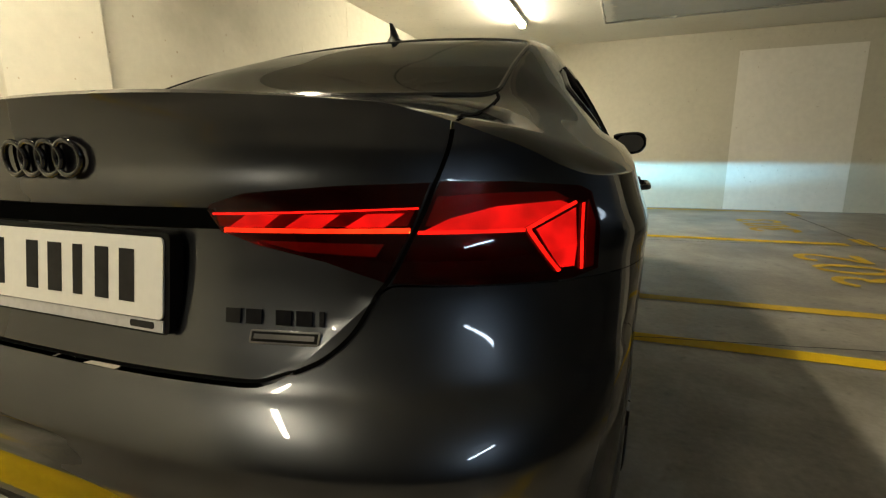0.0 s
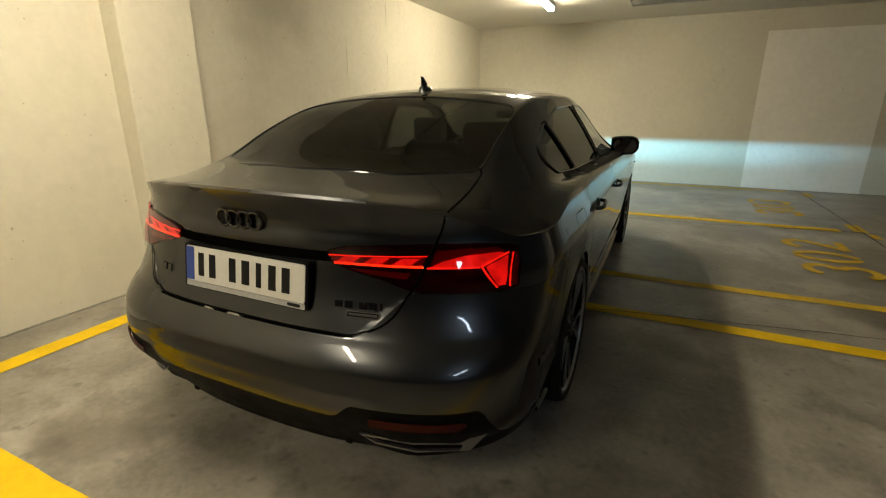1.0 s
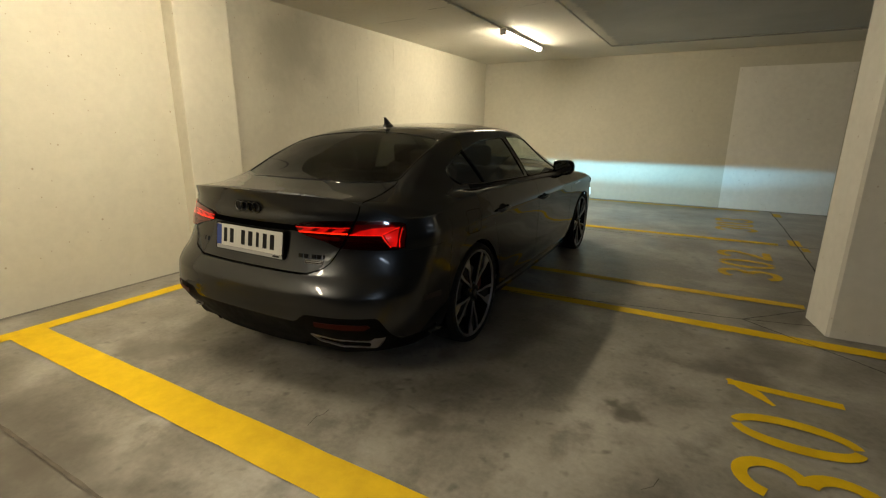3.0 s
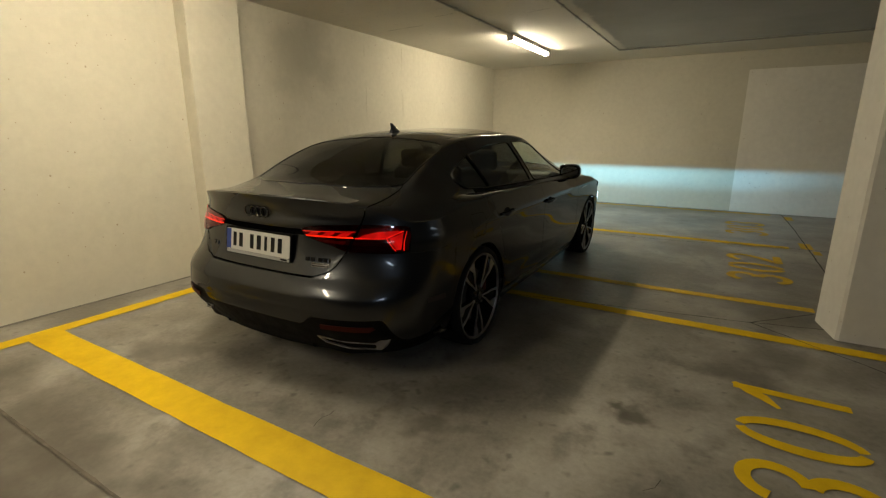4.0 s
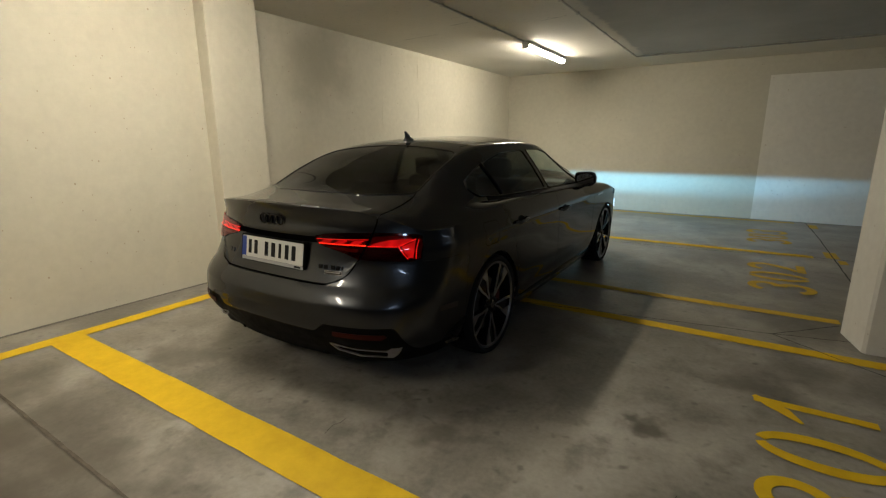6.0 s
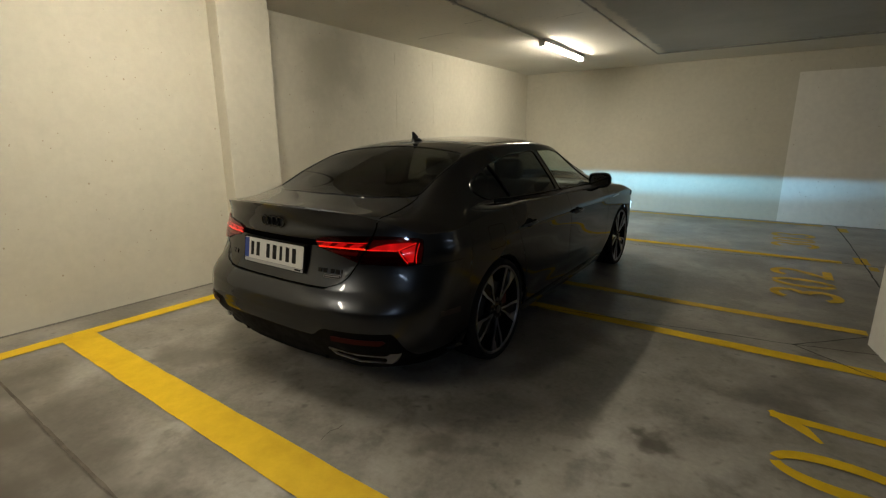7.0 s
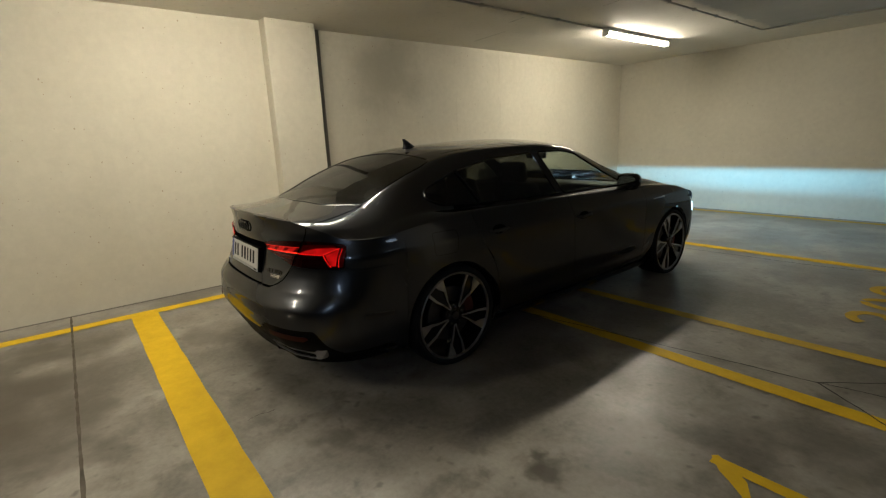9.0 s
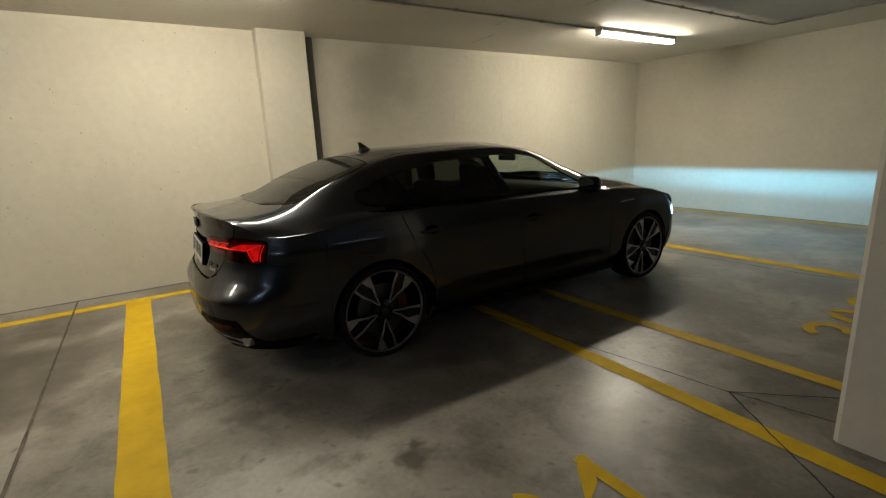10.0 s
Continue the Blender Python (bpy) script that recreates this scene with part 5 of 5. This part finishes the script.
seat(-0.37, 1.28, 0.52)
seat(0.37, 1.28, 0.52)
seat(0.0, 0.42, 1.22, 20, (-0.38, 0.38))
part("parcel_shelf", box(bmesh.new(), -0.56, 0.56, -0.45, 0.24, 0.93, 0.95, 0.005), M_TRIM, car)
part("cabin_floor", box(bmesh.new(), -0.70, 0.70, 0.30, 2.35, 0.24, 0.30, 0.01), M_TRIM, car)
bm = box(bmesh.new(), -0.70, 0.70, 1.98, 2.36, 0.55, 0.955, 0.07, 3)
part("dashboard", bm, M_TRIM, car, smooth=True, angle=60)
bm = bmesh.new()
pts = [Vector((-0.37 + 0.18 * math.cos(q), 1.80 + 0.06 * math.sin(q), 0.86 + 0.165 * math.sin(q))) for q in [2 * math.pi * j / 28 for j in range(28)]]
part("steering_wheel", tube(bm, pts, 0.016, 8, closed=True), M_TRIM, car, smooth=True)
part("rear_view_mirror", box(bmesh.new(), -0.12, 0.12, 1.83, 1.86, 1.195, 1.26, 0.014, 3), M_TRIM, car, "dark rear-view mirror", smooth=True, angle=60)
for sd in (1, -1):
    rows = [[(sd * 0.80, y, 0.94), (sd * 0.74, y, 0.955), (sd * 0.70, y, 0.93), (sd * 0.72, y, 0.5), (sd * 0.72, y, 0.25)] for y in (0.3, 1.2, 2.25)]
    bm = bmesh.new()
    grid(bm, rows, 3, 5)
    part("door_lining", bm, M_TRIM, car)

# ---------------------------------------------------------------- ceiling lamps and conduits


def tube_lamp(x, y0, y1, mat, wide=0.05, deep=0.05):
    lamp = empty("ceiling_lamp", "white batten fluorescent lamp fixed to the concrete ceiling", "ceiling lamp", "ceiling lamps")
    part("housing", box(bmesh.new(), x - wide * 1.3, x + wide * 1.3, y0, y1, CEIL - 0.046, CEIL, 0.006), M_LAMP_BODY, lamp)
    bm = bmesh.new()
    rows = []
    for i, y in enumerate((y0 + 0.02, y0 + 0.03, y1 - 0.03, y1 - 0.02)):
        k = 0.7 if i in (0, 3) else 1.0
        rows.append([(x + k * wide * math.cos(q), y, CEIL - 0.047 + k * deep * math.sin(q)) for q in [math.pi + math.pi * j / 10 for j in range(11)]])
    grid(bm, rows, 4, 11)
    for r in (rows[0], rows[3]):
        bm.faces.new([bm.verts.new(p) for p in r])
    bmesh.ops.recalc_face_normals(bm, faces=bm.faces)
    part("diffuser", bm, mat, lamp, "glowing warm diffuser", smooth=True, angle=50)
    for y in (y0, y1):
        part("end_cap", box(bmesh.new(), x - wide * 1.06, x + wide * 1.06, y - 0.012, y + 0.012, CEIL - 0.05 - deep, CEIL, 0.008), M_LAMP_BODY, lamp)
    return lamp


tube_lamp(-0.55, 3.83, 5.38, M_TUBE, 0.046, 0.045)
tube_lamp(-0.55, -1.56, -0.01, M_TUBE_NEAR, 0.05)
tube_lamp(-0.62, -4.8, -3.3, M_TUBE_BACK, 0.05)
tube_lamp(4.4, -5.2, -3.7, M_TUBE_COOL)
tube_lamp(5.6, 1.2, 2.7, M_TUBE_DIM)


def conduit(pts, r=0.011, clip=0.55):
    c = empty("cable_conduit", "grey plastic cable conduit clipped to the ceiling", "conduit", "conduits")
    part("pipe", tube(bmesh.new(), pts, r, 8), M_CONDUIT, c, smooth=True, angle=50)
    for a, b in zip(pts, pts[1:]):
        a, b = Vector(a), Vector(b)
        n = int((b - a).length / clip)
        for i in range(n):
            p = a.lerp(b, (i + 0.5) / n)
            part("clip", box(bmesh.new(), p.x - 0.017, p.x + 0.017, p.y - 0.017, p.y + 0.017, p.z - 0.014, CEIL, 0.004), M_CONDUIT, c)


zc = CEIL - 0.016
conduit([(-0.55, 0.2, zc), (-0.55, 3.75, zc)])
conduit([(0.50, -5.0, zc), (0.50, 5.87, zc), (0.53, 5.90, zc), (8.5, 5.98, zc)])

# hairline joints in the ceiling
M_HAIRLINE = plain("ceiling_hairline", (0.16, 0.15, 0.13), 0.9)
for x0, x1, y0, y1 in ((-1.92, -1.30, 2.85, 2.80), (0.02, 0.36, 2.87, 2.79), (-0.95, -0.70, 2.50, 2.47)):
    bm = bmesh.new()
    grid(bm, [[(lerp(x0, x1, i / 8) , lerp(y0, y1, i / 8) + random.uniform(-0.004, 0.004) + w, CEIL - 0.002) for w in (-0.004, 0.004)] for i in range(9)], 9, 2)
    tagged(mesh_ob("ceiling_joint", bm, M_HAIRLINE), "dark hairline joint in the concrete ceiling", "ceiling joint", "ceiling joints", "structure")

# ---------------------------------------------------------------- painted numbers on the floor


def stroke(bm, pts, widths, place, layer):
    """A flat painted stroke through points in the figure's own plane."""
    layer[0] += 0.0012
    rows = []
    for i, p in enumerate(pts):
        a, b = Vector(pts[max(i - 1, 0)]), Vector(pts[min(i + 1, len(pts) - 1)])
        d = (b - a).normalized()
        n = Vector((-d.y, d.x)) * widths[i] / 2
        q = Vector(p)
        rows.append([place(*(q - n)), place(*(q + n))])
    grid(bm, rows, len(rows), 2)


def arc(cx, cy, rx, ry, a0, a1, n=18):
    return [(cx + rx * math.cos(radians(lerp(a0, a1, i / n))), cy + ry * math.sin(radians(lerp(a0, a1, i / n)))) for i in range(n + 1)]


def figure(ch, u0, y_base, x_base, high, thing, mat, wd=0.27, t=0.062):
    """Paints one stencil figure; its up is towards -x, it reads towards +y."""
    bm = bmesh.new()
    layer = [0.003]

    def place(u, v):
        return Vector((x_base - v, y_base + u0 + u, layer[0]))
    if ch == "0":
        stroke(bm, arc(wd / 2, high / 2, wd / 2 - t / 2, high / 2 - t / 3, 97, 263), [t * (0.72 + 0.38 * math.sin(math.pi * i / 18)) for i in range(19)], place, layer)
        stroke(bm, arc(wd / 2, high / 2, wd / 2 - t / 2, high / 2 - t / 3, 83, -83), [t * (0.72 + 0.38 * math.sin(math.pi * i / 18)) for i in range(19)], place, layer)
    elif ch == "1":
        stroke(bm, [(0.165, 0.0), (0.165, high)], [t, t], place, layer)
        stroke(bm, [(0.195, high), (0.13, high - 0.075), (0.09, high - 0.13), (0.0, high - 0.20)], [0.03, 0.07, 0.068, 0.02], place, layer)
    elif ch == "2":
        stroke(bm, arc(wd / 2, high * 0.72, wd / 2 - t / 2, high * 0.28 - t / 3, 170, -25), [t] * 19, place, layer)
        stroke(bm, [(wd - t * 0.62, high * 0.62), (wd * 0.55, high * 0.36), (t * 0.7, t * 0.9)], [t, t, t * 0.9], place, layer)
        stroke(bm, [(0.0, t / 2), (wd, t / 2)], [t, t], place, layer)
    elif ch == "3":
        stroke(bm, arc(wd / 2, high * 0.735, wd / 2 - t / 2, high * 0.265 - t / 3, 165, -80), [t * 0.95] * 19, place, layer)
        stroke(bm, arc(wd / 2, high * 0.265, wd / 2 - t / 2, high * 0.265 - t / 4, 78, -165), [t * 1.02] * 19, place, layer)
    bmesh.ops.recalc_face_normals(bm, faces=bm.faces)
    for f in bm.faces:
        if f.normal.z < 0:
            f.normal_flip()
    part("figure", bm, mat, thing)


def number(text, y0, x_base, high, pitch=0.378, mat=M_LINE, wd=0.27, t=0.062):
    th = empty("bay_number", "yellow stencilled bay number " + text + " painted on the floor", "floor marking", "bay numbers")
    u = 0.0
    for i, ch in enumerate(text):
        figure(ch, u, y0, x_base, high, th, mat, wd, t)
        u += pitch


number("301", -0.712, 2.875, 0.51)
number("302", 2.47, 2.86, 0.51, 0.42, M_LINE_OLD, 0.33, 0.076)
number("303", 4.90, 2.83, 0.49, 0.385, M_LINE_OLD, 0.32, 0.074)


# ---------------------------------------------------------------- floor joints
def crack(name, pts, width=0.008, z=0.0055, mat=None, stray=0.004):
    bm = bmesh.new()
    rows = []
    fine = []
    for a, b in zip(pts, pts[1:]):
        n = max(int((Vector(b) - Vector(a)).length / 0.06), 1)
        fine += [Vector(a).lerp(Vector(b), i / n) for i in range(n)]
    fine.append(Vector(pts[-1]))
    for i, p in enumerate(fine):
        d = (fine[min(i + 1, len(fine) - 1)] - fine[max(i - 1, 0)]).normalized()
        n = Vector((-d.y, d.x)) * width / 2 * random.uniform(0.7, 1.3)
        j = Vector((-d.y, d.x)) * random.uniform(-stray, stray)
        rows.append([(*(p - n + j), z), (*(p + n + j), z)])
    grid(bm, rows, len(rows), 2)
    for f in bm.faces:
        f.normal_update()
        if f.normal.z < 0:
            f.normal_flip()
    return tagged(mesh_ob(name, bm, mat or M_JOINT), "dark sawn joint in the concrete floor", "floor joint", "floor joints", "structure")


crack("floor_joint", [(-1.5, 0.55), (1.1, 1.055), (2.485, 1.285)])
crack("floor_joint", [(2.485, 1.285), (3.08, 0.835), (4.6, -0.3)])
crack("floor_joint", [(2.485, 1.285), (2.92, 1.72)])
crack("floor_joint", [(2.485, 1.285), (2.96, 1.40)])
crack("floor_joint", [(-2.16, -1.952), (1.1, -1.955), (5.0, -1.93)], 0.016, 0.0055, M_JOINT_DUSTY, 0.001)
crack("floor_joint", [(3.12, 1.56), (3.19, 3.2), (3.19, 5.6), (3.16, 7.1)], 0.012)
crack("floor_joint", [(-1.5, 3.86), (0.7, 3.94), (1.8, 4.0), (2.5, 4.13), (2.85, 4.22), (3.4, 4.225)], 0.010)

crack("floor_crack", [(0.635, -1.25), (0.622, -1.21), (0.624, -1.173), (0.634, -1.14), (0.629, -1.103)], 0.003, 0.0035, M_JOINT_FINE)
crack("floor_crack", [(2.05, -0.9), (2.09, -0.86), (2.10, -0.80)], 0.003, 0.0035, M_JOINT_FINE)

# ---------------------------------------------------------------- head lamp light
for sd in (1, -1):
    bx, by, bz = sd * 0.60, 3.520, 0.652
    # a wide spread down to the floor and a flat hot band under the cut-off
    for energy, spread, stretch, pitch in ((HEAD, 58, 2.6, 88), (HOT, 12, 9.0, 89.6)):
        beam = bpy.data.lights.new("head_lamp_beam", "SPOT")
        beam.energy, beam.color, beam.spot_size, beam.spot_blend, beam.shadow_soft_size = energy, (0.27, 0.73, 1.0), radians(spread), 1.0, 0.0006
        ob = new("head_lamp_beam", beam)
        ob.matrix_world = pose(bx, by, bz, pitch, 0, -4 * sd) @ Matrix.Diagonal((stretch, 1, 1, 1))
    # unseen blocks added over and behind each spot light cut the beam off level
    pod = box(bmesh.new(), bx - 0.06, bx + 0.06, by - 0.03, by + 0.034, bz + 0.0007, bz + 0.0022)
    box(pod, bx - 0.03, bx + 0.03, by - 0.03, by - 0.012, bz - 0.018, bz + 0.0006)
    part("beam_blocker", pod, M_GLOSS, car)
